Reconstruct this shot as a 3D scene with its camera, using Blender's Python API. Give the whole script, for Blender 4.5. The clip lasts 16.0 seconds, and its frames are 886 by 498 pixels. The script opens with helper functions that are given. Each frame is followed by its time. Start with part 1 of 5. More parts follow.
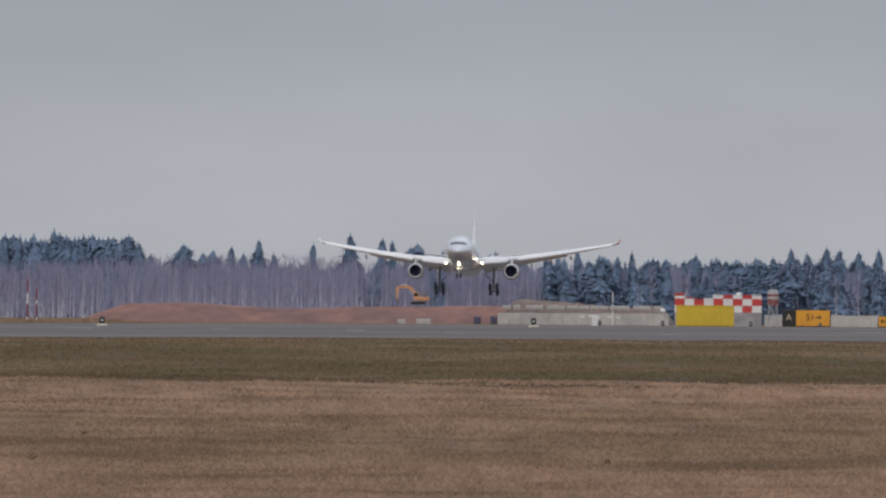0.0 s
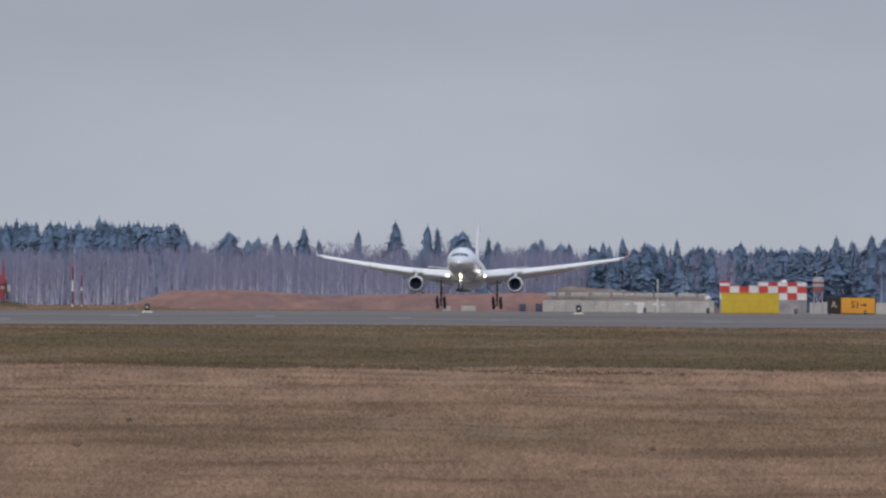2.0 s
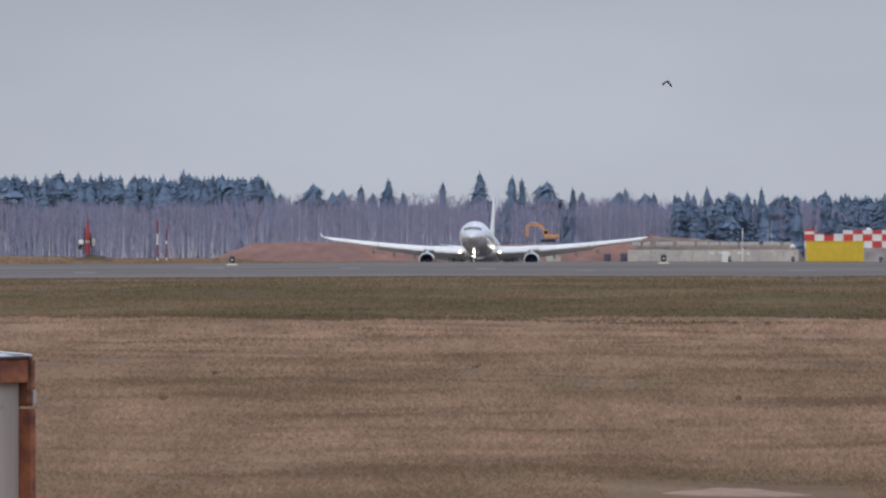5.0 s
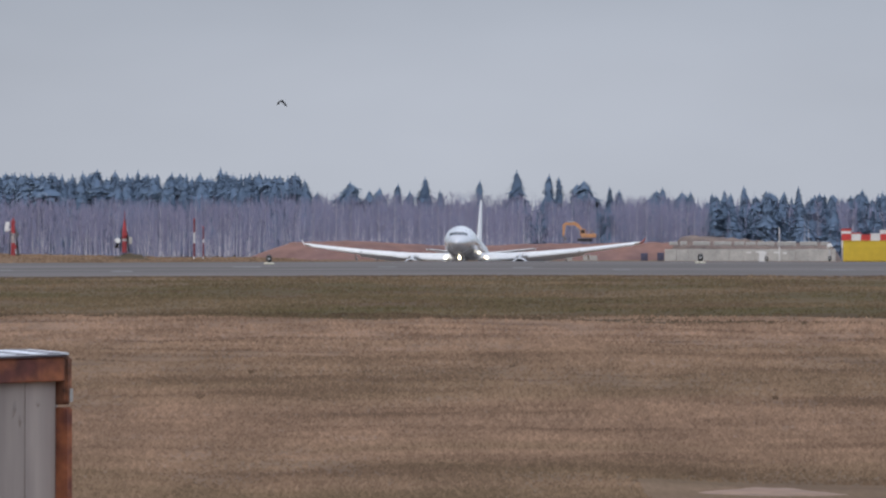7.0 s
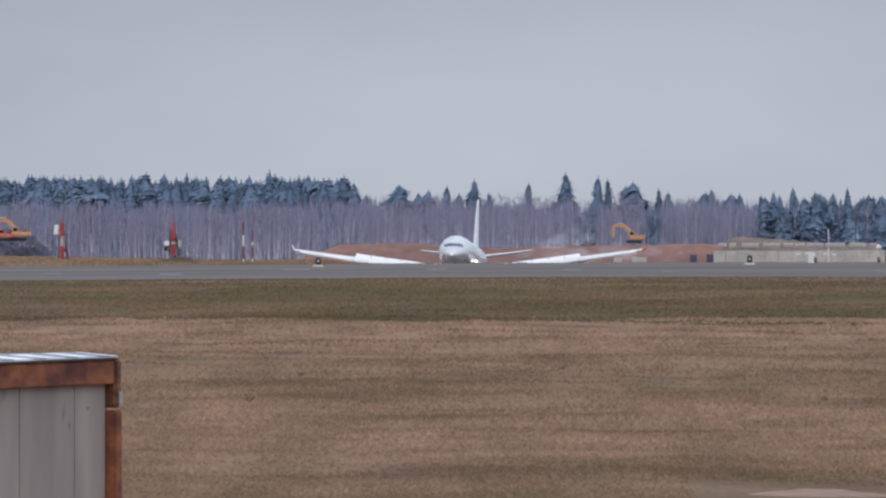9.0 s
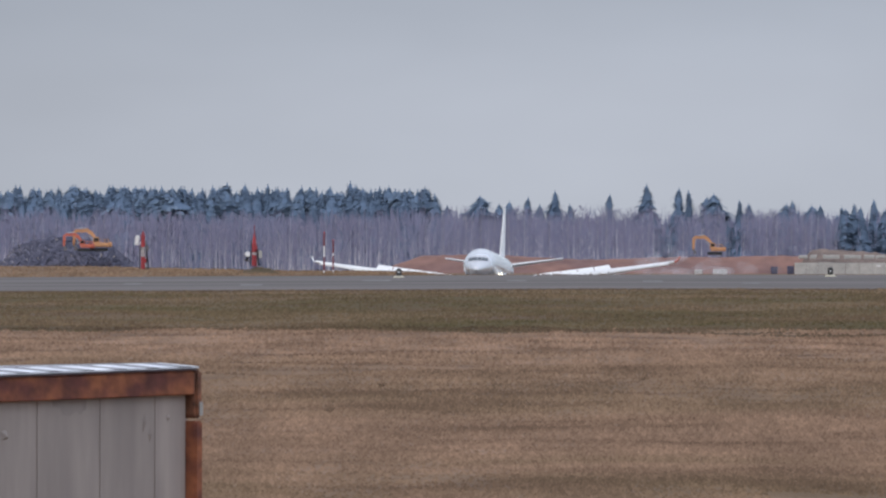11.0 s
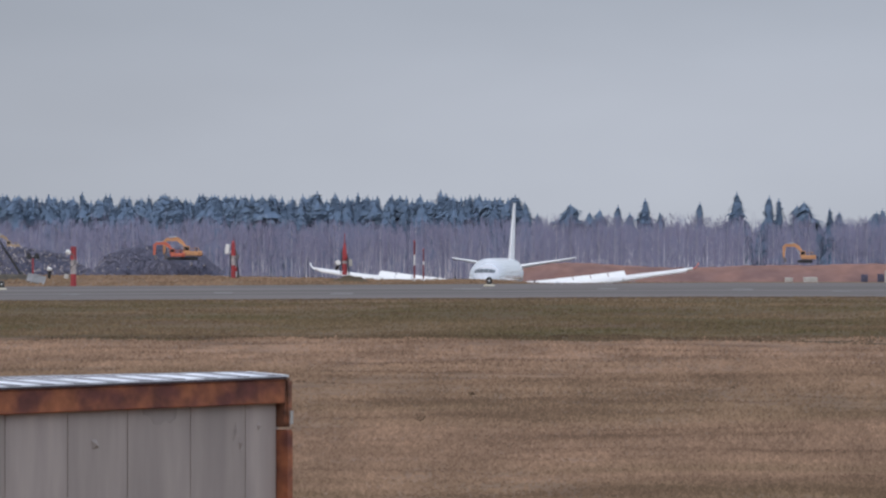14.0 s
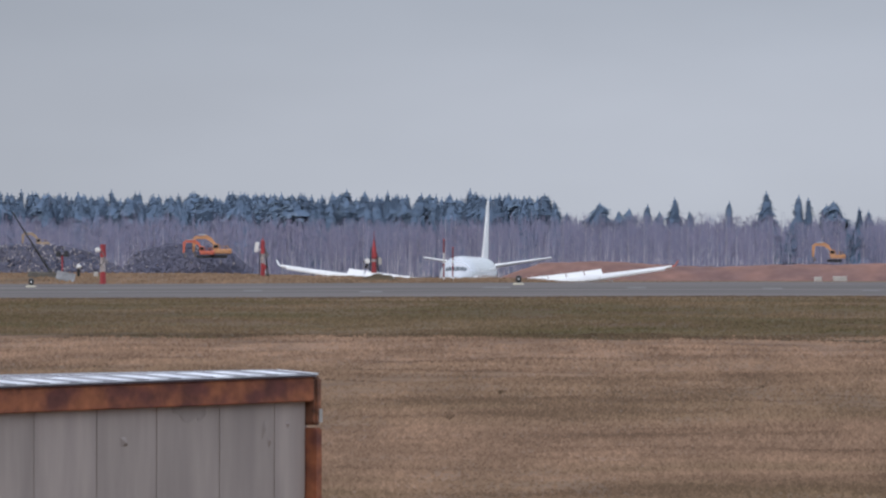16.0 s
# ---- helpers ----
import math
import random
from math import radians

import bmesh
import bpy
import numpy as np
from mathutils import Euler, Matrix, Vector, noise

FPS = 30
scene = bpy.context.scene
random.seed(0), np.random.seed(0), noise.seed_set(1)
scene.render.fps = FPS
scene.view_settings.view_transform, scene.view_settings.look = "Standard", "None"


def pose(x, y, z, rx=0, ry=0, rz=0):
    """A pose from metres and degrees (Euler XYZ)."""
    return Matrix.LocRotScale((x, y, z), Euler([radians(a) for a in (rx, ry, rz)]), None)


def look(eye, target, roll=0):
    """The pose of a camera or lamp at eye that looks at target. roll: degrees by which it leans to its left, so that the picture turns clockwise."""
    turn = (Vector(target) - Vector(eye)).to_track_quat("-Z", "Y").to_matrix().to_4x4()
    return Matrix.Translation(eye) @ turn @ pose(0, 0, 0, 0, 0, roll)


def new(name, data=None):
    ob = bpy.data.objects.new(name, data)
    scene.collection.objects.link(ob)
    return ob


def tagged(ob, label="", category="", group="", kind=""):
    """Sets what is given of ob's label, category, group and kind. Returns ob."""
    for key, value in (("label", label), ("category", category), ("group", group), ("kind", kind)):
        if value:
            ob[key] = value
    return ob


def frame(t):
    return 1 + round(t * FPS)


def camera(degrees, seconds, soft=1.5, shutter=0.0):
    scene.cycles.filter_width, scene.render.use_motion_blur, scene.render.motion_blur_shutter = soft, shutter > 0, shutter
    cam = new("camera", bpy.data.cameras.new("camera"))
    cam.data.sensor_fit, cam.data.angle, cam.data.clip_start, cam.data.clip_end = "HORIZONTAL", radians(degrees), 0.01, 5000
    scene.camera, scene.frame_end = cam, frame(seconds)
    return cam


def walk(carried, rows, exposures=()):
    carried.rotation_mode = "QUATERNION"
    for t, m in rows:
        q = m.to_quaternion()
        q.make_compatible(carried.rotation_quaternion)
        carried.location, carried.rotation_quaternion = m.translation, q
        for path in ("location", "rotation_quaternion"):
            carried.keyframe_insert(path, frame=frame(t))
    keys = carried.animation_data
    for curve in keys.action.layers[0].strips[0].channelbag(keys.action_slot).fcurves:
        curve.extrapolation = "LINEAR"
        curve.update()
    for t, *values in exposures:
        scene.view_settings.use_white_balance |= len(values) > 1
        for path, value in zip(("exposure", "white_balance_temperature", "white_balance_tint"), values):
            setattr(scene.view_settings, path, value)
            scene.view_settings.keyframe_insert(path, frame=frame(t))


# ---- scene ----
# An airliner lands towards a long lens that turns on a tripod; the eye stands 14 m above the runway's level.
EYE = Vector((0, 0, 14))
LENS = 784 / math.tan(radians(1.25))
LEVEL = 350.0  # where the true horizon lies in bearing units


def sight(u, v, d):
    """The place d metres down the field on the bearing (u, v)."""
    return Vector((d * (u - 784) / LENS, d, EYE.z - d * (v - LEVEL) / LENS))


# ---- camera ----
cam = camera(2.5, 16.0, soft=2.4)
PAN = (
    (0, 1013.2, 330.4, 0.42), (0.5, 976.9, 328.8, 0.40), (1, 967.6, 368.0, 0.33), (1.5, 960.5, 368.7, 0.48),
    (2, 933.5, 353.5, 0.44), (2.5, 868.8, 349.9, 0.47), (3, 834.8, 366.1, 0.37), (3.5, 818.2, 412.1, 0.29),
    (4, 828.1, 429.7, 0.27), (4.5, 830.3, 432.0, 0.16), (5, 784.0, 441.0, 0.00), (7.5, 707.8, 443.9, 0.08),
    (8, 700.4, 447.1, 0.05), (8.5, 679.1, 443.4, -0.02), (9, 631.9, 439.0, -0.06), (11.5, 457.1, 417.5, 0.04),
    (12, 421.5, 426.1, -0.04), (12.5, 398.9, 431.8, 0.01), (13, 383.6, 421.1, 0.04), (13.5, 364.2, 397.3, 0.02),
    (14, 329.2, 404.3, -0.01), (14.5, 284.1, 418.0, 0.01), (15, 266.4, 427.3, 0.19), (15.5, 267.3, 425.8, 0.09),
    (16, 277.1, 407.1, 0.11))
walk(cam, [(t, look(EYE, sight(u, v, 1000), r)) for t, u, v, r in PAN],
     exposures=[(0, -0.16, 6650, 10), (0.7, -0.22, 6450, 10), (1.4, -0.22, 6280, 10), (2, -0.08, 6280, 10), (3, -0.17, 6280, 10), (4, -0.04, 6280, 10), (5, 0.05, 6280, 10), (7.5, 0.06, 6280, 10), (9, 0.10, 6280, 10), (14, 0.06, 6280, 10), (16, 0.10, 6280, 10)])

# ---- sky and sun ----
world = bpy.data.worlds.new("sky")
scene.world = world
world.use_nodes = True
wn, wl = world.node_tree.nodes, world.node_tree.links
background = wn["Background"]
nishita = wn.new("ShaderNodeTexSky")
nishita.sky_type, nishita.sun_disc = "NISHITA", False
nishita.sun_elevation, nishita.sun_rotation = radians(38), radians(215)
nishita.dust_density = 3.0
place = wn.new("ShaderNodeTexCoord")
split = wn.new("ShaderNodeSeparateXYZ")
wl.new(place.outputs["Generated"], split.inputs[0])
height = wn.new("ShaderNodeMapRange")
height.inputs["From Min"].default_value, height.inputs["From Max"].default_value = 0.0, 0.5
wl.new(split.outputs["Z"], height.inputs["Value"])
deck = wn.new("ShaderNodeValToRGB")
deck.color_ramp.elements[0].color = (0.435, 0.455, 0.505, 1)
deck.color_ramp.elements[1].color = (0.80, 0.86, 0.98, 1)
for spot, tone in ((0.012, (0.415, 0.437, 0.49, 1)), (0.028, (0.335, 0.366, 0.425, 1)), (0.2, (0.48, 0.515, 0.58, 1))):
    deck.color_ramp.elements.new(spot).color = tone
wl.new(height.outputs[0], deck.inputs[0])
stretch = wn.new("ShaderNodeMapping")
stretch.inputs["Scale"].default_value = (40, 40, 110)
wl.new(place.outputs["Generated"], stretch.inputs[0])
cloud = wn.new("ShaderNodeTexNoise")
cloud.inputs["Scale"].default_value, cloud.inputs["Detail"].default_value = 1.0, 3
wl.new(stretch.outputs[0], cloud.inputs["Vector"])
soften = wn.new("ShaderNodeMapRange")
soften.inputs["From Min"].default_value, soften.inputs["From Max"].default_value = 0.3, 0.7
soften.inputs["To Min"].default_value, soften.inputs["To Max"].default_value = 0.94, 1.06
wl.new(cloud.outputs["Fac"], soften.inputs["Value"])
layer = wn.new("ShaderNodeVectorMath")
layer.operation = "SCALE"
heavier = wn.new("ShaderNodeMapRange")
heavier.inputs["From Min"].default_value, heavier.inputs["From Max"].default_value = -0.045, -0.005
heavier.inputs["To Min"].default_value, heavier.inputs["To Max"].default_value = 0.84, 1.0
heavier.interpolation_type = "SMOOTHSTEP"
wl.new(split.outputs["X"], heavier.inputs["Value"])
cover = wn.new("ShaderNodeMath")
cover.operation = "MULTIPLY"
wl.new(soften.outputs[0], cover.inputs[0])
wl.new(heavier.outputs[0], cover.inputs[1])
wl.new(deck.outputs[0], layer.inputs[0])
wl.new(cover.outputs[0], layer.inputs["Scale"])
thin = wn.new("ShaderNodeVectorMath")
thin.operation = "SCALE"
thin.inputs["Scale"].default_value = 0.03
wl.new(nishita.outputs[0], thin.inputs[0])
both = wn.new("ShaderNodeVectorMath")
wl.new(layer.outputs[0], both.inputs[0])
wl.new(thin.outputs[0], both.inputs[1])
wl.new(both.outputs[0], background.inputs["Color"])
background.inputs["Strength"].default_value = 1.0

sun = new("sun", bpy.data.lights.new("sun", "SUN"))
sun.data.energy, sun.data.angle, sun.data.color = 0.8, radians(25), (1.0, 0.96, 0.9)
sun.matrix_world = look((0, 0, 60), (0.45, 0.75, 59.1))


# ---- materials ----
def material(name, tone, rough=0.7, metal=0.0, second=None, grain=4.0, stain=0.4, bump=0.0, contrast=0.25, spread=0.0, streak=(1, 1, 1), sheen=0.5):
    """Two tones mixed by large stains, a fine grain on top, optional relief and a change from object to object."""
    m = bpy.data.materials.new(name)
    m.use_nodes = True
    n, l = m.node_tree.nodes, m.node_tree.links
    b = n["Principled BSDF"]
    b.inputs["Roughness"].default_value, b.inputs["Metallic"].default_value = rough, metal
    b.inputs["Specular IOR Level"].default_value = sheen
    second = second or tuple(c * 0.72 for c in tone)
    co, sc = n.new("ShaderNodeTexCoord"), n.new("ShaderNodeMapping")
    sc.inputs["Scale"].default_value = streak
    l.new(co.outputs["Object"], sc.inputs[0])
    big, fine = n.new("ShaderNodeTexNoise"), n.new("ShaderNodeTexNoise")
    for node, s in ((big, stain), (fine, grain)):
        node.inputs["Scale"].default_value, node.inputs["Detail"].default_value = s, 5
        l.new(sc.outputs[0], node.inputs["Vector"])
    rng = n.new("ShaderNodeMapRange")
    rng.inputs["From Min"].default_value, rng.inputs["From Max"].default_value = 0.38, 0.62
    l.new(big.outputs["Fac"], rng.inputs["Value"])
    mix = n.new("ShaderNodeMix")
    mix.data_type = "RGBA"
    mix.inputs["A"].default_value, mix.inputs["B"].default_value = (*tone, 1), (*second, 1)
    l.new(rng.outputs[0], mix.inputs["Factor"])
    vary = n.new("ShaderNodeMapRange")
    vary.inputs["From Min"].default_value, vary.inputs["From Max"].default_value = 0.25, 0.75
    vary.inputs["To Min"].default_value, vary.inputs["To Max"].default_value = 1 - contrast, 1 + contrast
    l.new(fine.outputs["Fac"], vary.inputs["Value"])
    tint = n.new("ShaderNodeVectorMath")
    tint.operation = "SCALE"
    l.new(mix.outputs["Result"], tint.inputs[0])
    l.new(vary.outputs[0], tint.inputs["Scale"])
    last = tint
    if spread:
        for kind, socket in (("ShaderNodeObjectInfo", "Random"), ("ShaderNodeNewGeometry", "Random Per Island")):
            info, r2, s2 = n.new(kind), n.new("ShaderNodeMapRange"), n.new("ShaderNodeVectorMath")
            r2.inputs["To Min"].default_value, r2.inputs["To Max"].default_value = 1 - spread, 1 + spread
            s2.operation = "SCALE"
            l.new(info.outputs[socket], r2.inputs["Value"])
            l.new(last.outputs[0], s2.inputs[0])
            l.new(r2.outputs[0], s2.inputs["Scale"])
            last = s2
    l.new(last.outputs[0], b.inputs["Base Color"])
    if bump:
        relief = n.new("ShaderNodeBump")
        relief.inputs["Strength"].default_value, relief.inputs["Distance"].default_value = 0.6, bump
        l.new(fine.outputs["Fac"], relief.inputs["Height"])
        l.new(relief.outputs[0], b.inputs["Normal"])
    return m


def glow(name, tone, power):
    m = bpy.data.materials.new(name)
    m.use_nodes = True
    b = m.node_tree.nodes["Principled BSDF"]
    b.inputs["Base Color"].default_value = (*tone, 1)
    b.inputs["Emission Color"].default_value, b.inputs["Emission Strength"].default_value = (*tone, 1), power
    return m


ASPHALT = material("asphalt", (0.176, 0.158, 0.153), 0.95, second=(0.124, 0.112, 0.108), grain=1.1, stain=0.16, contrast=0.12, streak=(0.12, 1, 1), sheen=0.05)
# SOIL's second tone: purplish patches painted in for shadow on the lumps
SOIL = material("red_soil", (0.250, 0.145, 0.122), 0.95, second=(0.186, 0.117, 0.110), grain=0.35, stain=0.09, contrast=0.16, bump=0.05, sheen=0.03)
RUBBLE_SOIL = material("rubble_soil", (0.215, 0.165, 0.142), 0.95, second=(0.15, 0.118, 0.108), grain=0.9, stain=0.2, contrast=0.3, sheen=0.05)
def soft_normals(m, share=0.7):
    """Bends normals to the open field; fine pieces shade as one soft, hazed mass."""
    n, l = m.node_tree.nodes, m.node_tree.links
    geo, blend = n.new("ShaderNodeNewGeometry"), n.new("ShaderNodeMix")
    blend.data_type = "VECTOR"
    blend.inputs["Factor"].default_value = share
    l.new(geo.outputs["Normal"], blend.inputs[4])
    blend.inputs[5].default_value = (-0.1, -0.75, 0.65)
    l.new(blend.outputs[1], n["Principled BSDF"].inputs["Normal"])
    return m


def leafy(m, share):
    """Thin needles and twigs let part of the light through."""
    n, l = m.node_tree.nodes, m.node_tree.links
    b, out = n["Principled BSDF"], n["Material Output"]
    thin_sheet, blend = n.new("ShaderNodeBsdfTranslucent"), n.new("ShaderNodeMixShader")
    blend.inputs[0].default_value = share
    l.new(b.inputs["Base Color"].links[0].from_socket, thin_sheet.inputs["Color"])
    l.new(b.outputs[0], blend.inputs[1])
    l.new(thin_sheet.outputs[0], blend.inputs[2])
    l.new(blend.outputs[0], out.inputs["Surface"])
    return m


# foliage and bark colours are lightened and blued to paint in distance haze
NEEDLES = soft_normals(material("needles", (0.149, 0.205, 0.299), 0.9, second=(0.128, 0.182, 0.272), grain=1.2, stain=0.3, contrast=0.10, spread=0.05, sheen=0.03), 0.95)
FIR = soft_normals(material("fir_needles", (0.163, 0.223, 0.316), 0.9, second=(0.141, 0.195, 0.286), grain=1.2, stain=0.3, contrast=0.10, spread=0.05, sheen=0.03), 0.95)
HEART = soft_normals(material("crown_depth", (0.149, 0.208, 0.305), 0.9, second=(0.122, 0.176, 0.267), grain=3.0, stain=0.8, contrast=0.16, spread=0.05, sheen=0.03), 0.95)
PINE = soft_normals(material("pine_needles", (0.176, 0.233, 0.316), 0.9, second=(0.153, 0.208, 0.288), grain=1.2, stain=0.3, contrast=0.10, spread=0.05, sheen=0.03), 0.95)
BARK = soft_normals(material("hazed_bark", (0.22, 0.235, 0.31), 0.9, grain=3, stain=0.5, sheen=0.03))
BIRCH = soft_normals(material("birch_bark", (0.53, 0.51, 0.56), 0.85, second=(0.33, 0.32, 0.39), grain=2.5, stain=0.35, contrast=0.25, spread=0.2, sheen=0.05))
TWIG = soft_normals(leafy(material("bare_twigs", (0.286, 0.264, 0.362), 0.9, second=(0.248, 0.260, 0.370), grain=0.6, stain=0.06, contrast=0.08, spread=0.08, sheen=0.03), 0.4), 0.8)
CONCRETE = material("concrete", (0.48, 0.46, 0.43), 0.85, second=(0.38, 0.365, 0.345), grain=2.2, stain=0.3, contrast=0.14)
YELLOW = material("yellow_paint", (0.62, 0.44, 0.035), 0.55, second=(0.56, 0.39, 0.03), grain=3, stain=0.6, contrast=0.08)
ORANGE = material("orange_sign_face", (0.72, 0.34, 0.03), 0.45, second=(0.66, 0.30, 0.03), grain=4, stain=1, contrast=0.06)
BLACK = material("black_paint", (0.02, 0.02, 0.022), 0.5, grain=5, stain=1)
WHITE = material("white_paint", (0.74, 0.73, 0.72), 0.5, second=(0.64, 0.63, 0.62), grain=3, stain=0.6, contrast=0.08)
RED = material("red_paint", (0.56, 0.05, 0.045), 0.5, second=(0.46, 0.05, 0.05), grain=3, stain=0.8, contrast=0.12)
POST_RED = material("post_red_paint", (0.37, 0.042, 0.05), 0.6, second=(0.25, 0.036, 0.046), grain=3, stain=0.8, contrast=0.15)
STEEL = material("galvanised_steel", (0.55, 0.57, 0.60), 0.45, 0.55, second=(0.45, 0.47, 0.5), grain=2, stain=0.7, contrast=0.1)
# both digger paints are desaturated so the colour carries the distance haze
DIGGER = material("digger_orange", (0.58, 0.30, 0.14), 0.6, second=(0.46, 0.24, 0.12), grain=2, stain=0.8, contrast=0.15)
DIGGER_RED = material("digger_red", (0.56, 0.15, 0.09), 0.6, second=(0.48, 0.12, 0.08), grain=2, stain=0.8, contrast=0.15)
RUBBER = material("rubber", (0.028, 0.028, 0.03), 0.85, grain=3, stain=1)
GLASS = material("dark_glass", (0.015, 0.018, 0.022), 0.08, grain=2, stain=1, contrast=0.05)
SKIN = material("silver_paint", (0.76, 0.765, 0.785), 0.22, 0.68, second=(0.71, 0.715, 0.735), grain=0.5, stain=0.12, contrast=0.03)
WING_WHITE = material("wing_paint", (0.80, 0.80, 0.80), 0.35, 0.0, second=(0.74, 0.74, 0.75), grain=0.6, stain=0.2, contrast=0.04)
BELLY = material("belly_grey", (0.16, 0.15, 0.16), 0.4, 0.1, grain=0.6, stain=0.2, contrast=0.06)
DUCT = material("intake_lining", (0.075, 0.085, 0.15), 0.45, 0.2, grain=1, stain=0.5, contrast=0.1)
LAMP = glow("landing_light", (1.0, 0.88, 0.62), 8.0)


# ---- mesh helpers ----
def finish(name, bm, mat, parent=None, label="", smooth=True, data=None):
    if data is None:
        bmesh.ops.recalc_face_normals(bm, faces=bm.faces)
        data = bpy.data.meshes.new(name)
        bm.to_mesh(data)
        bm.free()
        for m in (mat if isinstance(mat, (list, tuple)) else (mat,)):
            data.materials.append(m)
        if smooth:
            data.polygons.foreach_set("use_smooth", [True] * len(data.polygons))
            data.set_sharp_from_angle(angle=radians(35))
    ob = new(name, data)
    if parent is not None:
        ob.parent = parent
    if label:
        ob["label"] = label
    return ob


def part(name, bm, mat, parent, label="", smooth=True):
    return finish(name, bm, mat, parent, label, smooth)


def thing(name, where, label, category, group="", turn=0.0, kind=""):
    ob = new(name)
    ob.empty_display_size = 0.3
    ob.matrix_basis = Matrix.Translation(where) @ pose(0, 0, 0, 0, 0, turn)
    return tagged(ob, label, category, group, kind)


def box(bm, size, at=(0, 0, 0), turn=(0, 0, 0), bevel=0.0, slot=0):
    got = bmesh.ops.create_cube(bm, size=1.0, matrix=pose(*at, *turn) @ Matrix.Diagonal((*size, 1)))
    faces = {f for v in got["verts"] for f in v.link_faces}
    for f in faces:
        f.material_index = slot
    if bevel:
        edges = {e for v in got["verts"] for e in v.link_edges}
        bmesh.ops.bevel(bm, geom=list(edges), offset=bevel, segments=1, affect="EDGES", material=-1)
    return bm


def rod(bm, a, b, r1, r2=None, sides=8, slot=0):
    a, b = Vector(a), Vector(b)
    way = b - a
    m = Matrix.Translation((a + b) / 2) @ way.to_track_quat("Z", "Y").to_matrix().to_4x4()
    got = bmesh.ops.create_cone(bm, cap_ends=True, segments=sides, radius1=r1, radius2=r1 if r2 is None else r2, depth=way.length, matrix=m)
    for f in {f for v in got["verts"] for f in v.link_faces}:
        f.material_index = slot
    return bm


def ball(bm, at, r, squash=1.0, sides=10, slot=0):
    got = bmesh.ops.create_uvsphere(bm, u_segments=sides, v_segments=max(5, sides // 2), radius=r, matrix=Matrix.Translation(at) @ Matrix.Diagonal((1, 1, squash, 1)))
    for f in {f for v in got["verts"] for f in v.link_faces}:
        f.material_index = slot
    return bm


def loft(bm, rings, closed=True, cap=True, slot=0):
    rows = [[bm.verts.new(p) for p in ring] for ring in rings]
    k = len(rows[0])
    for a, b in zip(rows, rows[1:]):
        for i in range(k if closed else k - 1):
            j = (i + 1) % k
            bm.faces.new((a[i], a[j], b[j], b[i])).material_index = slot
    if cap:
        bm.faces.new(rows[0]).material_index = slot
        bm.faces.new(rows[-1]).material_index = slot
    return bm


def lathe(bm, profile, centre, sides=28, slot=0):
    """Turned about the y axis through centre: profile of (y, radius)."""
    rings = [[(centre[0] + r * math.sin(2 * math.pi * i / sides), centre[1] + y, centre[2] + r * math.cos(2 * math.pi * i / sides)) for i in range(sides)] for y, r in profile]
    return loft(bm, rings, cap=False, slot=slot)


def sheet(name, verts, faces, mat, label="", category="", kind="", smooth=False):
    data = bpy.data.meshes.new(name)
    data.from_pydata(verts, [], faces)
    data.materials.append(mat)
    if smooth:
        data.polygons.foreach_set("use_smooth", [True] * len(data.polygons))
    return tagged(new(name, data), label, category, kind=kind)


def strands(name, xyz, lean, width, mat, label, category, kind="stuff"):
    """Many thin upright blades in one mesh: feet xyz (n x 3), tips at feet + lean (n x 3)."""
    n = len(xyz)
    side = np.zeros((n, 3))
    turn = np.random.uniform(-0.6, 0.6, n)
    side[:, 0], side[:, 1] = np.cos(turn) * width, np.sin(turn) * width
    verts = np.concatenate([xyz - side, xyz + side, xyz + lean], axis=1).reshape(-1, 3)
    faces = np.arange(3 * n).reshape(-1, 3)
    data = bpy.data.meshes.new(name)
    data.from_pydata(verts.tolist(), [], faces.tolist())
    data.materials.append(mat)
    return tagged(new(name, data), label, category, kind=kind)


# ---- ground ----
ROAD_NEAR, ROAD_FAR = 1272.0, 1332.0


def ground_z(x, y):
    """Height of the land: a level field, a taxiway on a low crest, a verge on the near side of the dip, the runway's plain."""
    left = min(1.0, max(0.0, (-x - 4.0) / 12.0))
    left = left * left * (3 - 2 * left)
    tilt = 0.24 * min(1.0, max(0.0, -x / 44.0))
    back_y = (1332, 1352, 1500, 1700, 2200, 3000, 3250, 3500, 3700, 4000, 4300, 5200)
    high = min(1.0, max(0.0, (-x - 22.0) / 16.0))
    verge = np.interp(y, back_y, (-4.28, -4.36 + 0.12 * high, -4.56 + 0.36 * high, -6.5, -15.2, -14.65, -15.35, -15.55, -15.2, -14.4, -14.0, -14.0))
    dip = np.interp(y, back_y, (-4.28, -4.36, -5.8, -8.0, -15.2, -14.65, -15.35, -15.55, -15.2, -14.4, -14.0, -14.0))
    if y > 1332:
        fade = tilt * max(0.0, 1 - (y - 1332) / 60)
        return EYE.z + dip * (1 - left) + verge * left - fade
    z = np.interp(y, (-400, 0, 290, 800, 1272, 1332), (-4.4, -4.3, -4.35, -4.72, -4.96, -4.28))
    z -= tilt * min(1.0, max(0.0, (y - 900) / 372))
    if y < 1262:
        rough = noise.noise((x * 0.05, y * 0.012, 1.3)) * 0.16 + noise.noise((x * 0.22, y * 0.03, 7.7)) * 0.09 + noise.noise((x * 0.4, y * 0.09, 2.2)) * 0.05
        z += rough * min(1.0, (1262 - y) / 60) * min(1.0, y / 200 if y > 0 else 0)
    return EYE.z + z


